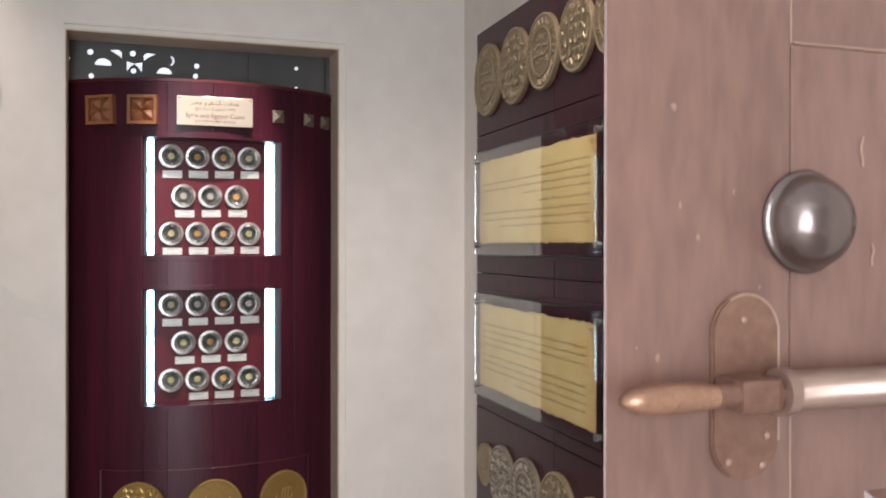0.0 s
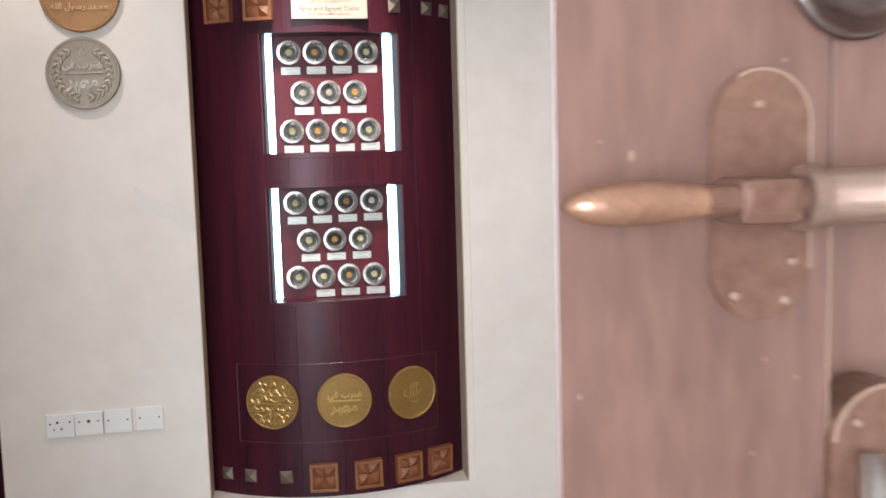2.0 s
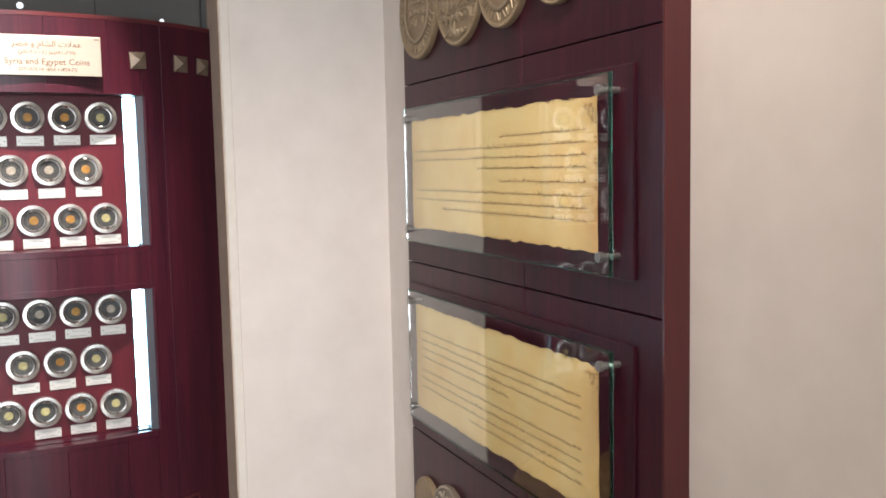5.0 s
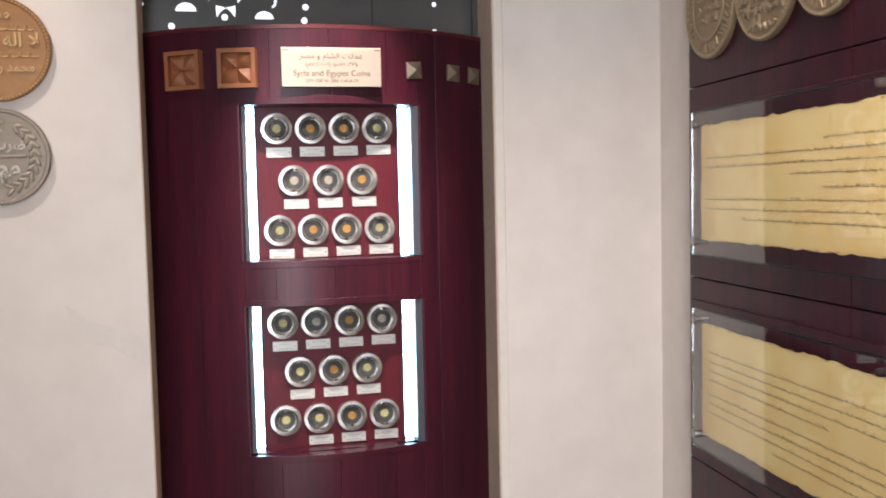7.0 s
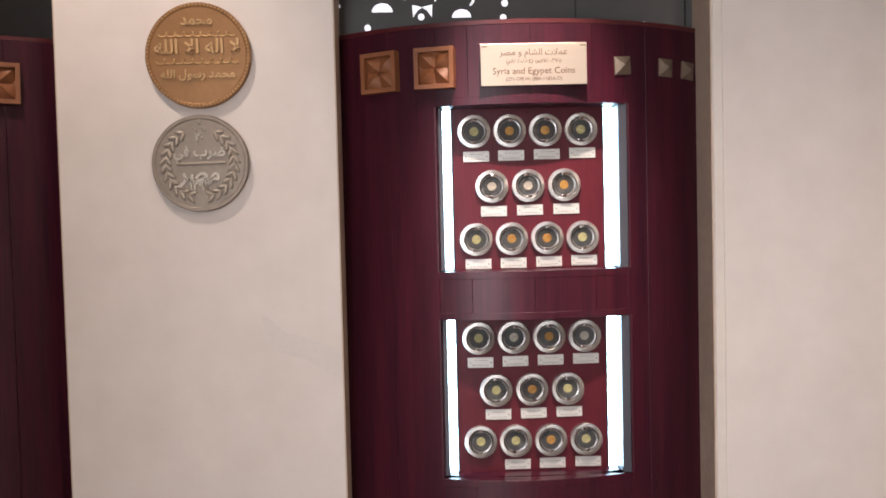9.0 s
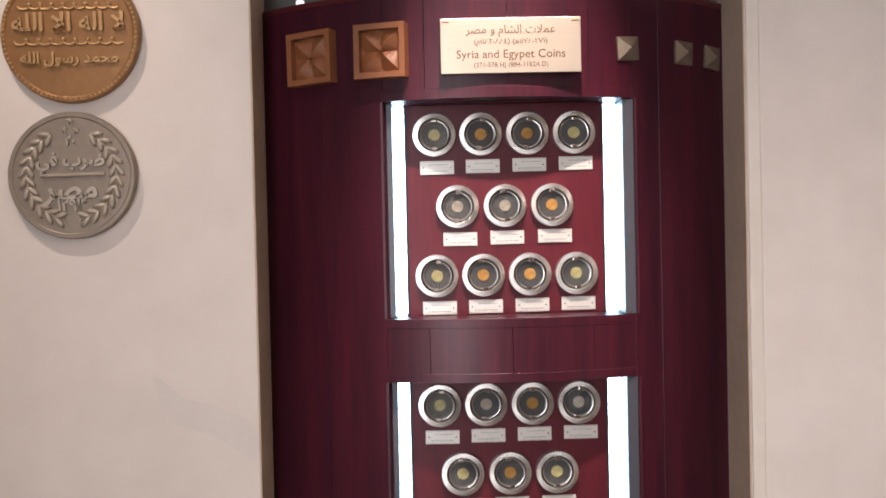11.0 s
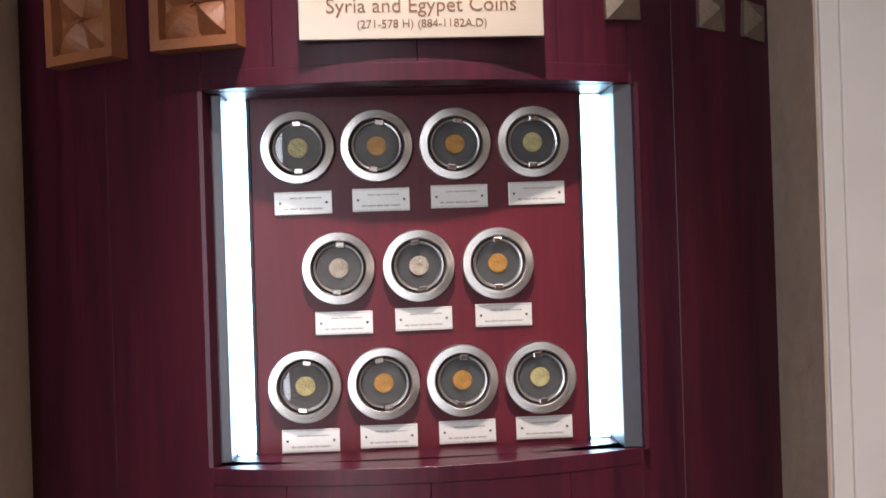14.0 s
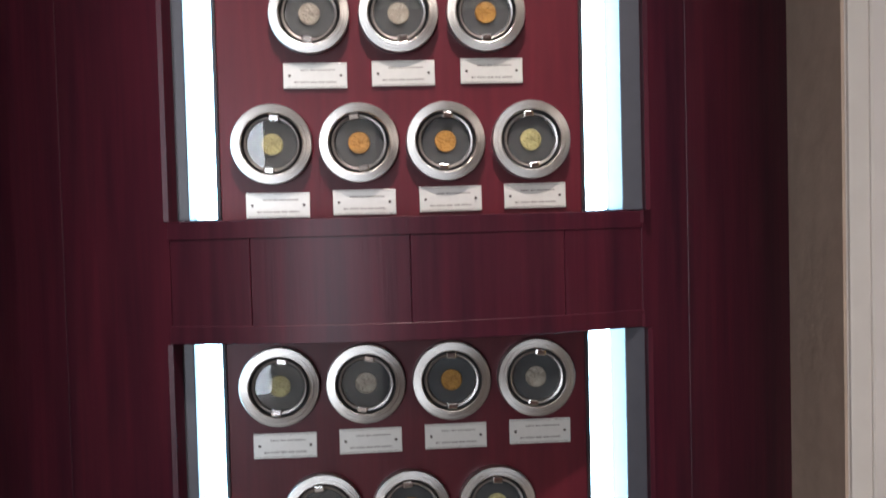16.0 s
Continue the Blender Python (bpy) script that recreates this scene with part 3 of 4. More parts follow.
def script_strokes(seed, r, rows, width=0.8):
    """Flowing worn lettering that cannot be read."""
    rng, bm = random.Random(seed), bmesh.new()
    for z in rows:
        half = width * math.sqrt(max(0.02, 1 - (z * 1.12) ** 2)) * r
        x = -half
        while x < half - 0.06 * r:
            w, h = rng.uniform(0.10, 0.22) * r, rng.uniform(0.05, 0.13) * r
            kind = rng.random()
            pts = [(x + w * u, z * r + h * (math.sin(math.pi * u) if kind < 0.4 else -math.sin(math.pi * u) if kind < 0.7 else (u - 0.5) * 1.8)) for u in (0, 0.25, 0.5, 0.75, 1)]
            stroke(bm, pts, 0.032 * r)
            if rng.random() < 0.5:
                stroke(bm, [(x + w, z * r - 0.05 * r), (x + w + 0.02 * r, z * r + rng.uniform(0.1, 0.2) * r)], 0.03 * r)
            x += w + 0.03 * r
    return bm


def medal(r, material, label, group, design, seed=1, thick=0.010):
    root = thing("medallion", pose(0, 0, 0), label, "medallion", group)
    part("disc", lathe([(0, 0.001), (r * 0.985, 0.001), (r, -0.002), (r, -thick + 0.002), (r * 0.985, -thick), (r * 0.93, -thick), (r * 0.91, -thick + 0.0015), (0, -thick + 0.0012)], 72), material, root)
    face, base, material = -thick + 0.0002, material, LIT_RELIEF[material.name]
    if design not in ("worn", "wreath"):
        bmx = bmesh.new()
        n = 84
        for k in range(n):
            a = 2 * math.pi * k / n
            bmesh.ops.create_icosphere(bmx, subdivisions=1, radius=r * 0.022, matrix=pose(r * 0.955 * math.cos(a), -thick, r * 0.955 * math.sin(a)))
        part("beading", bmx, material, root)
    if design in ("mint", "wreath"):
        k = 1.0 if design == "mint" else 0.86
        for body, z, w in (("\u0636\u0631\u0628 \u0641\u064a", 0.24, 0.92), ("\u0645\u0635\u0631", -0.22, 0.74)):
            me = text_mesh(joined(body), 0.4 * r, 0.0036, w * k * r * 1.35, 0.012 * r)
            part("lettering", me, material, root, m=pose(0, face, z * r))
        bmx = bmesh.new()
        stroke(bmx, [(-0.55 * k * r, 0), (0.6 * k * r, 0.01 * r)], 0.036 * r)
        part("bar", bmx, material, root, m=pose(0, face, 0))
        me = text_mesh("\u0661\u0662\u0669\u0663", 0.22 * r, 0.0030, 0.46 * r, 0.006 * r)
        part("lettering", me, material, root, m=pose(0, face, -0.47 * r))
    if design == "wreath":
        bmx = bmesh.new()
        bmesh.ops.create_icosphere(bmx, subdivisions=2, radius=1, matrix=Matrix.Diagonal((0.046 * r, 0.0046, 0.115 * r, 1)))
        leaf = mesh_of(bmx, "leaf", True)
        for s in (-1, 1):
            for k in range(11):
                a = radians(-74 + 13.2 * k)
                for side in (-1, 1):
                    turn = (a + side * 0.62) * (-1 if s > 0 else 1)
                    rad = (0.705 + side * 0.055) * r
                    part("leaf", leaf, material, root, m=Matrix.Translation((s * rad * math.cos(a), face, rad * math.sin(a))) @ Matrix.Rotation(turn, 4, "Y"))
            bmx = bmesh.new()
            stroke(bmx, [(s * 0.70 * r * math.cos(radians(q)), 0.70 * r * math.sin(radians(q))) for q in range(-80, 64, 8)], 0.014 * r)
            part("stem", bmx, material, root, m=pose(0, face, 0))
        bmx = bmesh.new()
        for k in range(5):
            a = 2 * math.pi * k / 5
            stroke(bmx, [(0, 0), (0.05 * r * math.sin(a), 0.05 * r * math.cos(a))], 0.016 * r)
        star = mesh_of(bmx, "star")
        for x, z in ((0, 0.86), (-0.09, 0.72), (0.09, 0.72)):
            part("star", star, material, root, m=pose(x * r, face, z * r))
        part("lettering", text_mesh("\u0662\u0660", 0.2 * r, 0.003, 0.16 * r, 0.006 * r), material, root, m=pose(0, face, 0.54 * r))
    if design == "creed":
        for body, z, w in (("\u0645\u062d\u0645\u062f", 0.66, 0.60), ("\u0644\u0627 \u0627\u0644\u0647 \u0627\u0644\u0627 \u0627\u0644\u0644\u0647", 0.15, 1.62), ("\u0645\u062d\u0645\u062f \u0631\u0633\u0648\u0644 \u0627\u0644\u0644\u0647", -0.36, 1.40)):
            me = text_mesh(joined(body), 0.36 * r, 0.0040, w * r, 0.008 * r)
            part("lettering", me, material, root, m=pose(0, face, z * r))
        for z in (0.40, -0.11):
            w, bmx = 0.80 * math.sqrt(1 - z * z) * r, bmesh.new()
            pts = []
            for k in range(9):
                c = -w + 2 * w * (k + 0.5) / 9
                pts += [(c + w / 9 * math.cos(q), z * r + 0.6 * w / 9 * math.sin(q)) for q in (math.pi, math.pi * 1.25, math.pi * 1.5, math.pi * 1.75)]
            stroke(bmx, pts, 0.018 * r)
            part("scalloped_line", bmx, material, root, m=pose(0, face, 0))
            for k in range(8):
                part("bead", mesh_of(lathe([(0.034 * r, 0), (0.03 * r, -0.002), (0, -0.0035)], 10), "bead", True), material, root, m=pose(-w + 2 * w * (k + 1) / 9, face, z * r + 0.02 * r))
    if design == "script":
        part("lettering", script_strokes(seed, r, (0.66, 0.40, 0.10, -0.20, -0.48, -0.72)), material, root, m=pose(0, face, 0))
        bmx = bmesh.new()
        for z in (0.26, -0.05, -0.34):
            stroke(bmx, [(-0.85 * math.sqrt(1 - z * z) * r, z * r), (0.85 * math.sqrt(1 - z * z) * r, z * r)], 0.014 * r)
        part("bar", bmx, material, root, m=pose(0, face, 0))
    if design in ("cipher", "worn"):
        bmx = bmesh.new()
        for k in range(3):
            stroke(bmx, [(0.12 * r * k - 0.1 * r, -0.1 * r), (0.12 * r * k - 0.06 * r, 0.3 * r + 0.03 * k * r), (0.12 * r * k + 0.02 * r, 0.34 * r)], 0.02 * r)
        stroke(bmx, [(-0.32 * r, 0.12 * r), (-0.36 * r, -0.08 * r), (-0.1 * r, -0.16 * r), (0.25 * r, -0.05 * r), (0.34 * r, 0.1 * r)], 0.022 * r)
        stroke(bmx, [(-0.15 * r, -0.28 * r), (0.1 * r, -0.36 * r), (0.26 * r, -0.26 * r)], 0.022 * r)
        part("emblem", bmx, material, root, m=pose(0, face, 0))
    if design == "ringed":
        part("inner_ring", lathe([(r * 0.60, face), (r * 0.60, face - 0.0025), (r * 0.66, face - 0.0025), (r * 0.66, face)], 56), material, root)
        part("lettering", script_strokes(seed, r * 0.58, (0.6, 0.25, -0.1, -0.45)), material, root, m=pose(0, face, 0))
        bmx, rng = bmesh.new(), random.Random(seed)
        for k in range(40):
            a = 2 * math.pi * k / 40 + rng.uniform(-0.04, 0.04)
            b = a + rng.uniform(-0.1, 0.12)
            stroke(bmx, [(0.72 * r * math.cos(a), 0.72 * r * math.sin(a)), (0.86 * r * math.cos(b), 0.86 * r * math.sin(b))], 0.018 * r)
        part("rim_lettering", bmx, material, root, m=pose(0, face, 0))
    return root


G1, G2, G3 = "medals on the curved panel", "medals on the wall", "medals on the text panel"
for x, design, lab in ((-0.204, "script", "round gilt medal with dense worn script"), (0.024, "mint", "round gilt medal with two lines of script"), (0.248, "cipher", "round gilt medal with a small emblem")):
    medal(0.089, MEDALGOLD, lab, G1, design, 3).matrix_basis = on_arc(x, 0.602, 0.001) @ pose(0, 0, 0, 0, 2, 0)
medal(0.117, WALLGOLD, "large bronze-coloured medal with lines of script on the wall", G2, "creed", 5, 0.016).matrix_basis = pose(-0.719, YW - 0.0012, 1.900)
medal(0.108, WALLSILVER, "large pewter-coloured medal with a leafy wreath on the wall", G2, "wreath", 6, 0.016).matrix_basis = pose(-0.722, YW - 0.0012, 1.660)
medal(0.108, WALLSILVER, "large pewter-coloured medal high on the wall", G2, "ringed", 8, 0.016).matrix_basis = pose(-0.722, YW - 0.0012, 2.160)

# faint scuff on the wall
scuff = [(-0.600, 1.315), (-0.583, 1.306), (-0.545, 1.272), (-0.500, 1.262), (-0.440, 1.238), (-0.424, 1.215), (-0.424, 1.165), (-0.455, 1.180), (-0.500, 1.210), (-0.560, 1.228), (-0.588, 1.262)]
structure("wall_mark", stain(scuff), mat("scuffed_plaster", (0.68, 0.63, 0.575), 0.75, second=(0.75, 0.70, 0.65), scale=14, grain=0.5), "faint grey scuff on the plaster", "wall mark")


# ---- sockets ----
def socket(holes, label):
    root = thing("wall_socket", pose(0, 0, 0), label, "socket", "plates in a row on the wall")
    part("face_plate", box(-0.0425, 0.0425, -0.008, 0.001, -0.0375, 0.0375, 0.0025), PLASTIC, root)
    for x, z, r in holes:
        part("hole", lathe([(0, -0.0078), (r, -0.0078), (r, -0.0084), (0, -0.0084)], 12), INK, root, m=pose(x, 0, z))
    return root


for x, holes, lab in ((-0.862, ((-0.029, 0.008, 0.003), (-0.008, 0.012, 0.0042), (0.029, 0.012, 0.0032), (-0.018, -0.010, 0.003), (0.004, -0.009, 0.0035)), "white plastic wall socket with five dark holes"), (-0.776, ((-0.028, 0.008, 0.003), (0.0, 0.008, 0.0055), (0.028, 0.008, 0.003)), "white plastic outlet plate with a round centre hole"), (-0.688, ((-0.029, 0.004, 0.003), (0.029, 0.004, 0.003)), "blank white plastic plate with two screws"), (-0.592, ((-0.029, 0.004, 0.003), (0.029, 0.004, 0.003)), "blank white plastic plate set a little apart")):
    socket(holes, lab).matrix_basis = pose(x, YW - 0.0012, 0.576 + (x + 0.7) * 0.02)

# ---- pane above the curved panels ----
for x0, x1 in ((XL, XR), (L2, R2)):
    pane = thing("transom_pane", pose(0, 0, 0), "dark grey pane above the panel with glowing shapes for bright openings", "pane", "panes above the panels")
    part("sheet", box(x0 + 0.001, x1 - 0.001, 4.150, 4.156, 1.9635, ZT - 0.001), GREYGLASS, pane)
    for px in (0.665, 0.975):
        part("joint", box(x0 + px * (x1 - x0), x0 + px * (x1 - x0) + 0.003, 4.147, 4.150, 1.9635, ZT - 0.002), DARK, pane)
    if x0 == XL:
        for kind, dx, z, s in (("disc", 0.010, 2.036, 0.004), ("disc", 0.075, 2.060, 0.009), ("half", 0.114, 2.020, 0.025), ("disc", 0.078, 1.983, 0.008), ("fin", 0.155, 2.060, 0.020), ("disc", 0.205, 2.064, 0.009), ("fin", 0.255, 2.056, -0.020), ("wedge", 0.195, 2.022, 0.015), ("disc", 0.207, 2.007, 0.008), ("wedge", 0.225, 2.022, -0.015), ("half", 0.304, 2.004, 0.023), ("moon", 0.318, 2.048, 0.018), ("disc", 0.408, 2.036, 0.008), ("disc", 0.404, 2.002, 0.008), ("disc", 0.742, 2.050, 0.006), ("disc", 0.742, 1.980, 0.006)):
            bmx = bmesh.new()
            if kind == "fin":
                pts = [(-s, 0.010), (s * 0.3, 0.012), (s * 0.8, 0.004), (s * 0.75, -0.014), (s * 0.3, -0.004)]
            elif kind == "wedge":
                pts = [(-s * 0.6, 0.014), (s, 0.008), (s * 0.2, 0.0), (-s * 0.5, -0.016)]
            elif kind == "half":
                pts = [(s * math.cos(a), s * 0.85 * math.sin(a)) for a in [math.pi * k / 12 for k in range(13)]]
            elif kind == "moon":
                pts = [(s * math.cos(a), s * math.sin(a)) for a in [-1.2 + 2.4 * k / 10 for k in range(11)]] + [(s * 0.55 * math.cos(a) + 0.002, s * 0.75 * math.sin(a)) for a in [1.2 - 2.4 * k / 10 for k in range(11)]]
            else:
                pts = [(s * math.cos(a), s * math.sin(a)) for a in [2 * math.pi * k / 12 for k in range(12)]]
            f = bmx.faces.new([bmx.verts.new((x, 0, zz)) for x, zz in pts])
            r = bmesh.ops.extrude_face_region(bmx, geom=[f])
            for v in r["geom"]:
                if isinstance(v, bmesh.types.BMVert):
                    v.co.y -= 0.002
            # flat raised shape that glows, the pane itself is not cut
            part("opening", bmx, OPENING_GLOW, pane, m=pose(XL + dx - 0.008, 4.1500, z))

# ---- text panel on the side wall ----
board = thing("text_panel", LEAN, "dark red mahogany wall panel with grooves, medals and glass boards", "wall panel")
for z0, z1 in ((0.592, 0.9175), (0.9205, 1.3465), (1.3495, 1.784), (1.787, 2.117)):
    for y0, y1 in ((-1.040, -0.6135), (-0.6110, 0.0)):
        part("board", box(0.004, 0.030, y0, y1, z0, z1, 0.0015), MAHOG, board)
part("core", box(0.028, 0.050, -1.0395, -0.0005, 0.5925, 2.1165), MAHOG_EDGE, board)
part("edge_strip", box(0.003, 0.050, -1.046, -1.0402, 0.592, 2.117, 0.001), MAHOG_EDGE, board)
for z0, z1 in ((1.400, 1.735), (0.965, 1.297)):
    part("raised_field", box(-0.001, 0.004, -0.975, -0.020, z0, z1, 0.002), MAHOG, board)
for k, (y, z, r, design) in enumerate(((3.625, 1.950, 0.112, "ringed"), (3.400, 1.950, 0.110, "script"), (3.195, 1.950, 0.102, "ringed"), (2.990, 1.952, 0.094, "script"), (2.800, 1.952, 0.090, "ringed"), (3.640, 0.750, 0.066, "worn"), (3.500, 0.742, 0.096, "script"), (3.310, 0.738, 0.104, "ringed"), (3.100, 0.745, 0.108, "script"), (2.895, 0.742, 0.100, "ringed"))):
    medal(r, WALLSILVER if k in (6, 7) else DULLMEDAL, "pale pewter medal with worn script on the text panel" if k in (6, 7) else "dull bronze medal with worn script on the text panel", G3, design, 20 + k, 0.014).matrix_basis = LEAN @ pose(0.0042, y - 3.748, z, 0, 0, -90)


def glass_board(zc, lines, seed, label):
    root = thing("glass_board", LEAN, label, "notice board", "glass boards on the text panel")
    z0, z1, y0, y1 = zc - 0.158, zc + 0.158, -0.957, -0.088
    pane = part("pane", box(-0.034, -0.027, y0 + 0.003, y1, z0 + 0.003, z1 - 0.003), GLASS, root)
    pane.visible_shadow = False
    for a in ((y0, y0 + 0.003, z0, z1), (y0 + 0.003, y1, z0, z0 + 0.003), (y0 + 0.003, y1, z1 - 0.003, z1)):
        part("pane_edge", box(-0.034, -0.027, *a), GLASSEDGE, root).visible_shadow = False
    rng, bmx = random.Random(seed), bmesh.new()
    a0, a1, b0, b1 = y0 + 0.040, y1 - 0.040, z0 + 0.036, z1 - 0.032
    n, ring = 46, []
    for k in range(n):
        ring.append((a0 + (a1 - a0) * k / n, b0 + rng.uniform(-0.0025, 0.0025)))
    for k in range(14):
        ring.append((a1 + rng.uniform(-0.002, 0.002), b0 + (b1 - b0) * k / 14))
    for k in range(n):
        ring.append((a1 - (a1 - a0) * k / n, b1 + rng.uniform(-0.003, 0.003)))
    for k in range(14):
        ring.append((a0 + rng.uniform(-0.001, 0.001), b1 - (b1 - b0) * k / 14))
    f = bmx.faces.new([bmx.verts.new((-0.0255, y, z)) for y, z in ring])
    r = bmesh.ops.extrude_face_region(bmx, geom=[f])
    for v in r["geom"]:
        if isinstance(v, bmesh.types.BMVert):
            v.co.x = -0.0245
    part("parchment", bmx, PARCH, root, "yellowed parchment sheet")
    bmx = bmesh.new()
    for k in range(60):
        side = rng.random()
        y, z = (rng.uniform(a0, a1), b1 - 0.001) if side < 0.45 else (rng.uniform(a0, a1), b0 + 0.001) if side < 0.75 else (a0 + 0.0015, rng.uniform(b0, b1))
        s = rng.uniform(0.0015, 0.005)
        pts = [(y + s * rng.uniform(0.6, 1.8) * math.cos(q), z + s * 0.5 * math.sin(q)) for q in [2 * math.pi * j / 7 for j in range(7)]]
        bmx.faces.new([bmx.verts.new((-0.02575 - 0.00002 * k, yy, zz)) for yy, zz in pts])
    for k in range(26):
        q = k / 26
        y, z = a0 + 0.010 + 0.035 * q * rng.random(), b1 - 0.012 - 0.030 * (1 - q) * rng.random()
        pts = [(y + 0.003 * math.cos(w), z + 0.002 * math.sin(w)) for w in [2 * math.pi * j / 6 for j in range(6)]]
        bmx.faces.new([bmx.verts.new((-0.0270 - 0.00001 * k + 0.0010, yy, zz)) for yy, zz in pts])
    part("burnt_edge", bmx, PARCHEDGE, root)
    for z, ya, yb in lines:
        bmx, y = bmesh.new(), ya
        while y < yb:
            w = rng.uniform(0.008, 0.026)
            e = min(y + w, yb)
            base = zc + z
            add_box(bmx, -0.02605, -0.0256, y, e, base - 0.0006, base + 0.0007)
            q = y + 0.001
            while q < e - 0.001:
                low, high = (0.0, rng.choice((0.0022, 0.0030, 0.0052))) if rng.random() < 0.7 else (-0.0028, 0.0)
                add_box(bmx, -0.02605, -0.0256, q, q + rng.uniform(0.0008, 0.0016), base + low, base + high)
                q += rng.uniform(0.0022, 0.0045)
            y = e + rng.uniform(0.0028, 0.005)
        part("line_of_text", bmx, PRINT, root)
    for y in (y0 + 0.022, y1 - 0.020):
        for z in (z0 + 0.030, z1 - 0.026):
            part("bolt", lathe([(0, 0.036), (0.0055, 0.036), (0.0055, 0.0), (0.0085, 0.0), (0.0085, -0.007), (0.0075, -0.008), (0, -0.008)], 20), BEZEL, root, m=pose(-0.034, y, z, 0, 0, -90))
    return root


glass_board(1.564, ((0.074, -0.885, -0.58), (0.054, -0.885, -0.15), (0.034, -0.885, -0.15), (0.014, -0.885, -0.48), (-0.011, -0.885, -0.58), (-0.034, -0.885, -0.15), (-0.054, -0.885, -0.15), (-0.074, -0.885, -0.30)), 31, "clear glass board on bolts over a yellowed parchment with Arabic lines")
glass_board(1.130, ((0.066, -0.865, -0.16), (0.046, -0.865, -0.16), (0.026, -0.865, -0.16), (0.006, -0.60, -0.16), (-0.026, -0.865, -0.16), (-0.046, -0.865, -0.16), (-0.066, -0.865, -0.16), (-0.086, -0.865, -0.42)), 32, "clear glass board on bolts over a yellowed parchment with printed lines")


# ---- wooden door leaf ----
def slab(x0, x1, z0, z1, top, base, inset):
    """A raised panel with sloping margins, facing -y."""
    bmx = bmesh.new()
    out = [bmx.verts.new((x, base, z)) for x, z in ((x0, z0), (x1, z0), (x1, z1), (x0, z1))]
    inn = [bmx.verts.new((x, top, z)) for x, z in ((x0 + inset, z0 + inset), (x1 - inset, z0 + inset), (x1 - inset, z1 - inset), (x0 + inset, z1 - inset))]
    bmx.faces.new(inn)
    for k in range(4):
        j = (k + 1) % 4
        bmx.faces.new((out[k], out[j], inn[j], inn[k]))
    return bmx


YD = 1.425
door = thing("door", pose(0, 0, 0), "old brown wooden door leaf with iron bosses and a bolt", "door")
bmx = box(0.003, 0.122, YD, YD + 0.045, 0.012, 2.19, 0.002)
for v in bmx.verts:
    if v.co.x < 0.06:
        v.co.x += (v.co.y - YD) * 0.72
part("stile", bmx, DOORWOOD, door)
part("stile", box(0.580, 0.698, YD, YD + 0.045, 0.012, 2.19, 0.003), DOORWOOD, door)
for z0, z1 in ((0.012, 0.25), (1.343, 1.545), (2.03, 2.19)):
    part("rail", box(0.1225, 0.5795, YD + 0.0008, YD + 0.045, z0, z1, 0.002), DOORWOOD, door)
for z0, z1 in ((0.25, 1.343), (1.545, 2.03)):
    part("recess", box(0.122, 0.580, YD + 0.022, YD + 0.042, z0 - 0.004, z1 + 0.004), DOORWOOD, door)
    part("raised_panel", slab(0.196, 0.506, z0 + 0.062, z1 - 0.062, YD + 0.004, YD + 0.0221, 0.022), DOORWOOD, door)
    for a in ((0.1222, 0.1245, z0, z1), (0.1245, 0.578, z1 - 0.0023, z1 - 0.0003), (0.1245, 0.578, z0 + 0.0003, z0 + 0.0023)):
        part("worn_edge", box(a[0], min(a[1], a[0] + 0.0012) if a[1] - a[0] < 0.01 else a[1], YD + 0.0006, YD + 0.004, a[2], max(a[3] - 0.0008, a[2] + 0.001), 0.0003), CHIP, door)
for k in range(5):
    prof = [(0, 0.001), (0.0285, 0.001), (0.0295, -0.002), (0.0278, -0.004)] + [(0.0268 * math.cos(q), -0.004 - 0.0225 * math.sin(q)) for q in [math.pi / 2 * j / 8 for j in range(9)]]
    part("boss", lathe([(r, y) for r, y in prof], 36), BOSSIRON, door, "worn dark iron boss", m=pose(0.131 + 0.116 * k, YD, 1.4445), smooth=True)


def oblong(x0, x1, z0, z1, y0, y1):
    bmx = bmesh.new()
    r, cx = (x1 - x0) / 2, (x0 + x1) / 2
    pts = [(cx + r * math.cos(a), z1 - r + r * math.sin(a)) for a in [math.pi * k / 14 for k in range(15)]] + [(cx + r * math.cos(a), z0 + r + r * math.sin(a)) for a in [math.pi + math.pi * k / 14 for k in range(15)]]
    f = bmx.faces.new([bmx.verts.new((x, y1, z)) for x, z in pts])
    g = bmesh.ops.extrude_face_region(bmx, geom=[f])
    for v in g["geom"]:
        if isinstance(v, bmesh.types.BMVert):
            v.co.y = y0
    bmesh.ops.bevel(bmx, geom=[e for e in bmx.edges if abs(e.verts[0].co.y - y0) < 1e-6 and abs(e.verts[1].co.y - y0) < 1e-6], offset=0.0012, segments=2, affect="EDGES")
    return bmx


ZB, YR = 1.353, YD - 0.022
bolt = part("sliding_bolt", rod((0.098, YR, ZB), (0.46, YR, ZB), 0.0112, 40), BOLTROD, door, "worn grey-brown iron sliding bolt", smooth=True)
part("tip", lathe([(0, 0.030), (0.0030, 0.0285), (0.0062, 0.022), (0.0080, 0.014), (0.0084, 0.0), (0.0080, -0.012), (0.0068, -0.020), (0.0062, -0.026)], 28), COPPER, bolt, "worn copper-coloured tip", m=pose(0.030, YR, ZB, 0, 0, 90), smooth=True)
part("shank", rod((0.052, YR, ZB), (0.099, YR, ZB), 0.0062, 20), DOORIRON, bolt)
part("collar", rod((0.095, YR, ZB), (0.102, YR, ZB), 0.0128, 32), BOLTROD, bolt)
plate_a = part("bolt_plate", oblong(0.068, 0.112, 1.302, 1.405, YD - 0.0035, YD + 0.001), DOORIRON, door, "rounded painted iron plate")
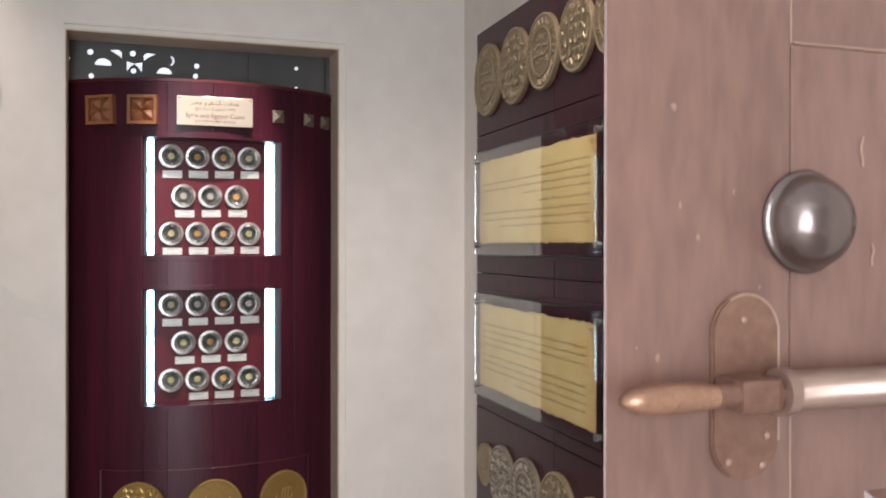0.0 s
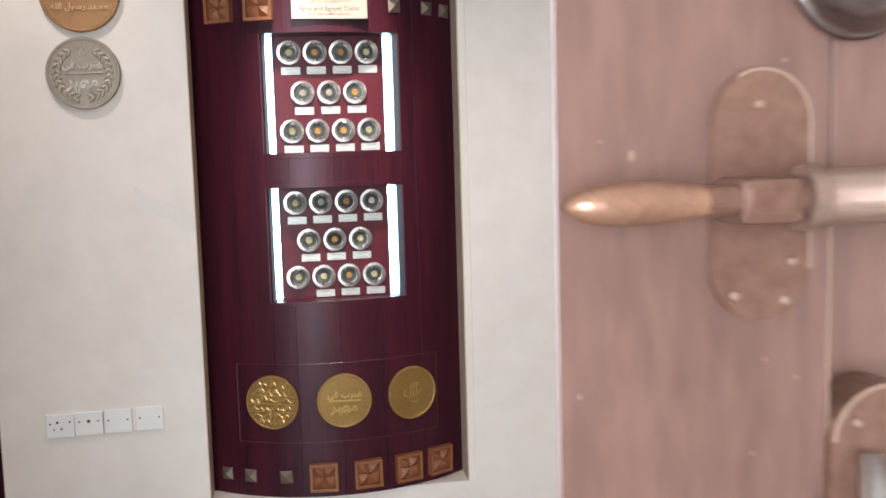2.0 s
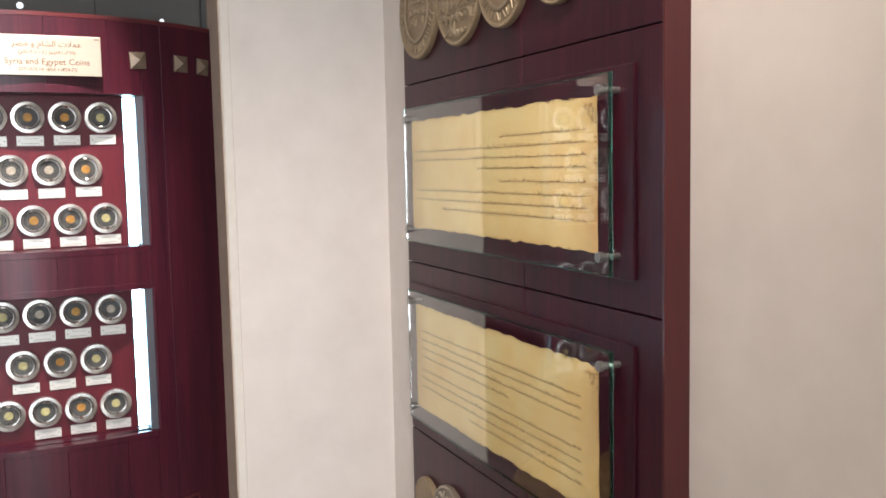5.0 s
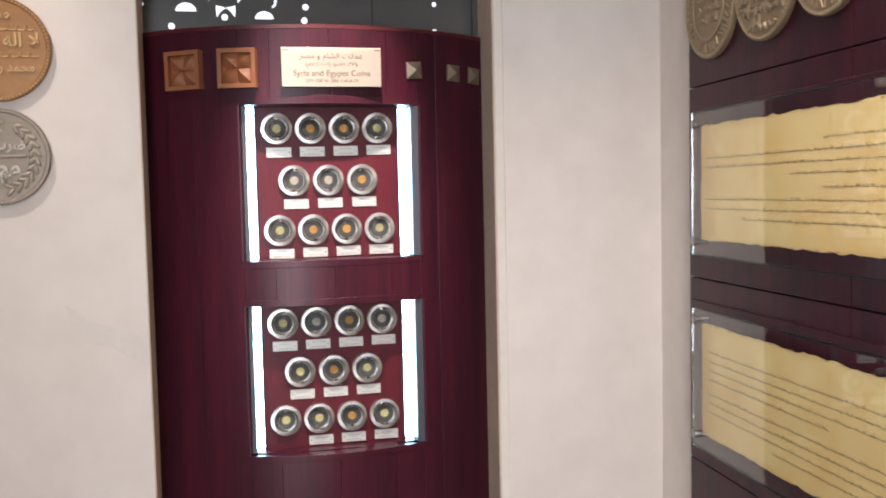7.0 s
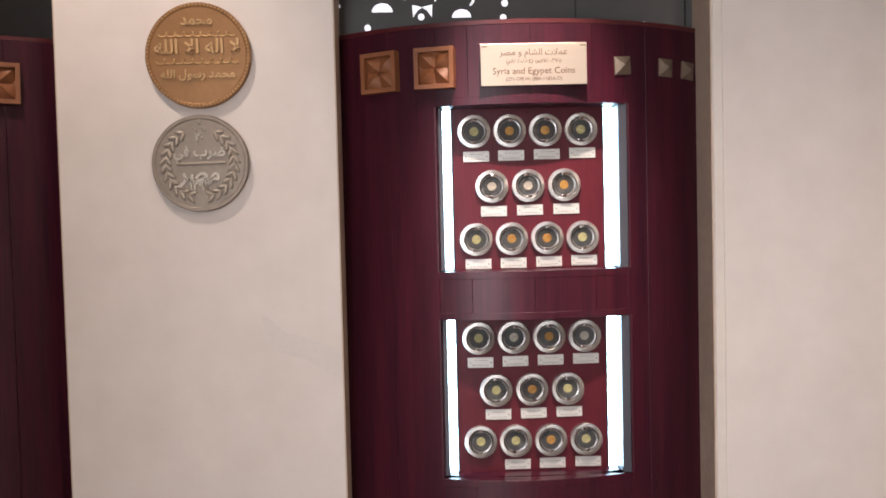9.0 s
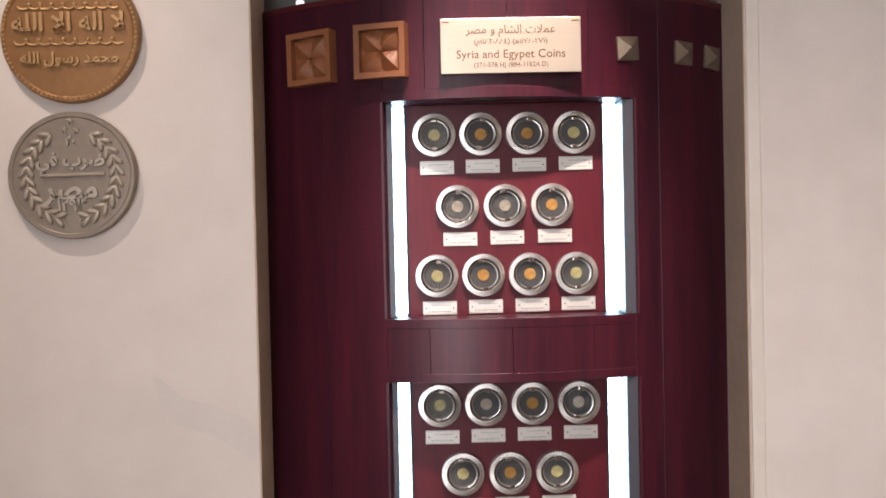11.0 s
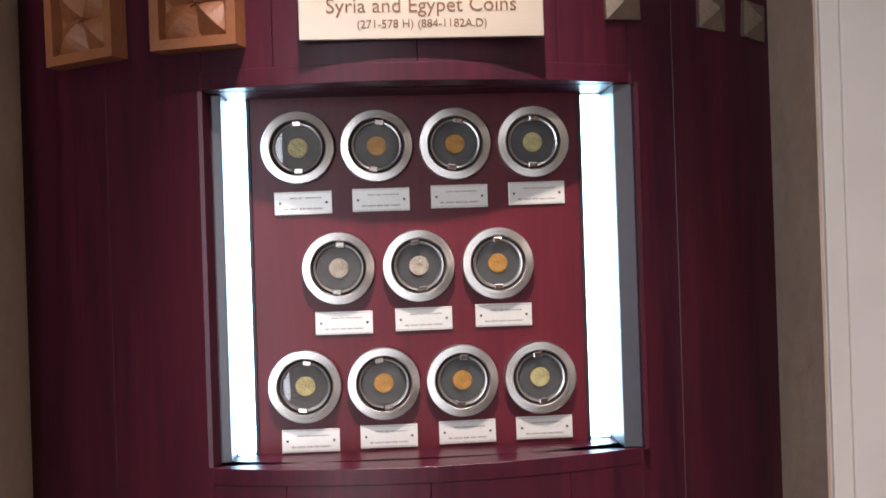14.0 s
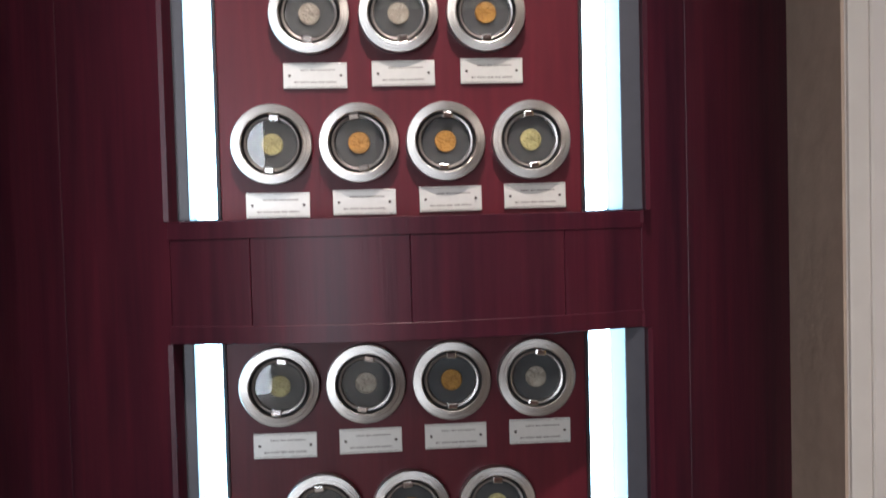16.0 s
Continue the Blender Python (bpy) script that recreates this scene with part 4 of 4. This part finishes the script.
for rim, x0, x1, z0, z1 in ((plate_a, 0.068, 0.112, 1.302, 1.405),):
    bmx = bmesh.new()
    cx, rr = (x0 + x1) / 2, (x1 - x0) / 2 - 0.0008
    stroke(bmx, [(cx + rr * math.cos(radians(q)), z1 - rr - 0.0008 + rr * math.sin(radians(q))) for q in range(120, -1, -8)] + [(x1 - 0.0008, z0 + rr)], 0.0008)
    part("worn_rim", bmx, CHIP, rim, m=pose(0, YD - 0.0033, 0))
part("staple", box(0.068, 0.0945, YR - 0.0075, YD - 0.003, ZB - 0.0095, ZB + 0.0085, 0.004), DOORIRON, plate_a)
plate_b = part("latch_plate", oblong(0.122, 0.172, 1.10, 1.272, YD - 0.0045, YD + 0.016), DOORIRON, door, "rounded painted iron plate")
part("lever", rod((0.136, YD - 0.010, 1.244), (0.134, YD - 0.034, 1.150), 0.0050, 20, 0.0125), STEEL, plate_b, "bright worn steel lever", smooth=True)
part("lever_collar", lathe([(0, 0.0), (0.019, 0.0), (0.020, -0.006), (0.016, -0.016), (0, -0.018)], 28), STEEL, plate_b, "round steel collar", m=pose(0.137, YD - 0.004, 1.165), smooth=True)
for parent, pins in ((plate_a, ((0.078, 1.313), (0.100, 1.310), (0.103, 1.326), (0.088, 1.390))), (plate_b, ((0.133, 1.256), (0.162, 1.246), (0.166, 1.215)))):
    for x, z in pins:
        part("pin", lathe([(0, 0.0), (0.0021, 0.0), (0.0018, -0.0010), (0, -0.0014)], 10), CHIP, parent, m=pose(x, YD - (0.0035 if parent is plate_a else 0.0045), z), smooth=True)
bmx = bmesh.new()
stroke(bmx, [(0.147 + 0.0242 * math.cos(radians(q)), 1.247 + 0.0242 * math.sin(radians(q))) for q in range(176, -1, -8)] + [(0.1712, 1.13)], 0.0010)
part("worn_rim", bmx, CHIP, plate_b, m=pose(0, YD - 0.0042, 0))
flake = random.Random(12)
for k in range(18):
    x, z, s = flake.uniform(0.012, 0.115), flake.uniform(1.08, 1.62), flake.uniform(0.0006, 0.0022)
    bmx = bmesh.new()
    bmx.faces.new([bmx.verts.new((s * flake.uniform(0.5, 1.2) * math.cos(q), 0, s * flake.uniform(0.7, 1.9) * math.sin(q))) for q in [2 * math.pi * j / 7 for j in range(7)]])
    part("paint_chip", bmx, CHIP, door, m=pose(x, YD - 0.0004, z))
for k in range(22):
    x, z, n = flake.uniform(0.135, 0.30), flake.uniform(1.40, 1.56), flake.randint(3, 6)
    bmx, pts = bmesh.new(), []
    for j in range(n):
        pts.append((x + flake.uniform(-0.0016, 0.0016), z + 0.0042 * j))
    stroke(bmx, pts, flake.uniform(0.00035, 0.0008))
    part("scratch", bmx, CHIP, door, m=pose(0, YD + 0.0002, 0))
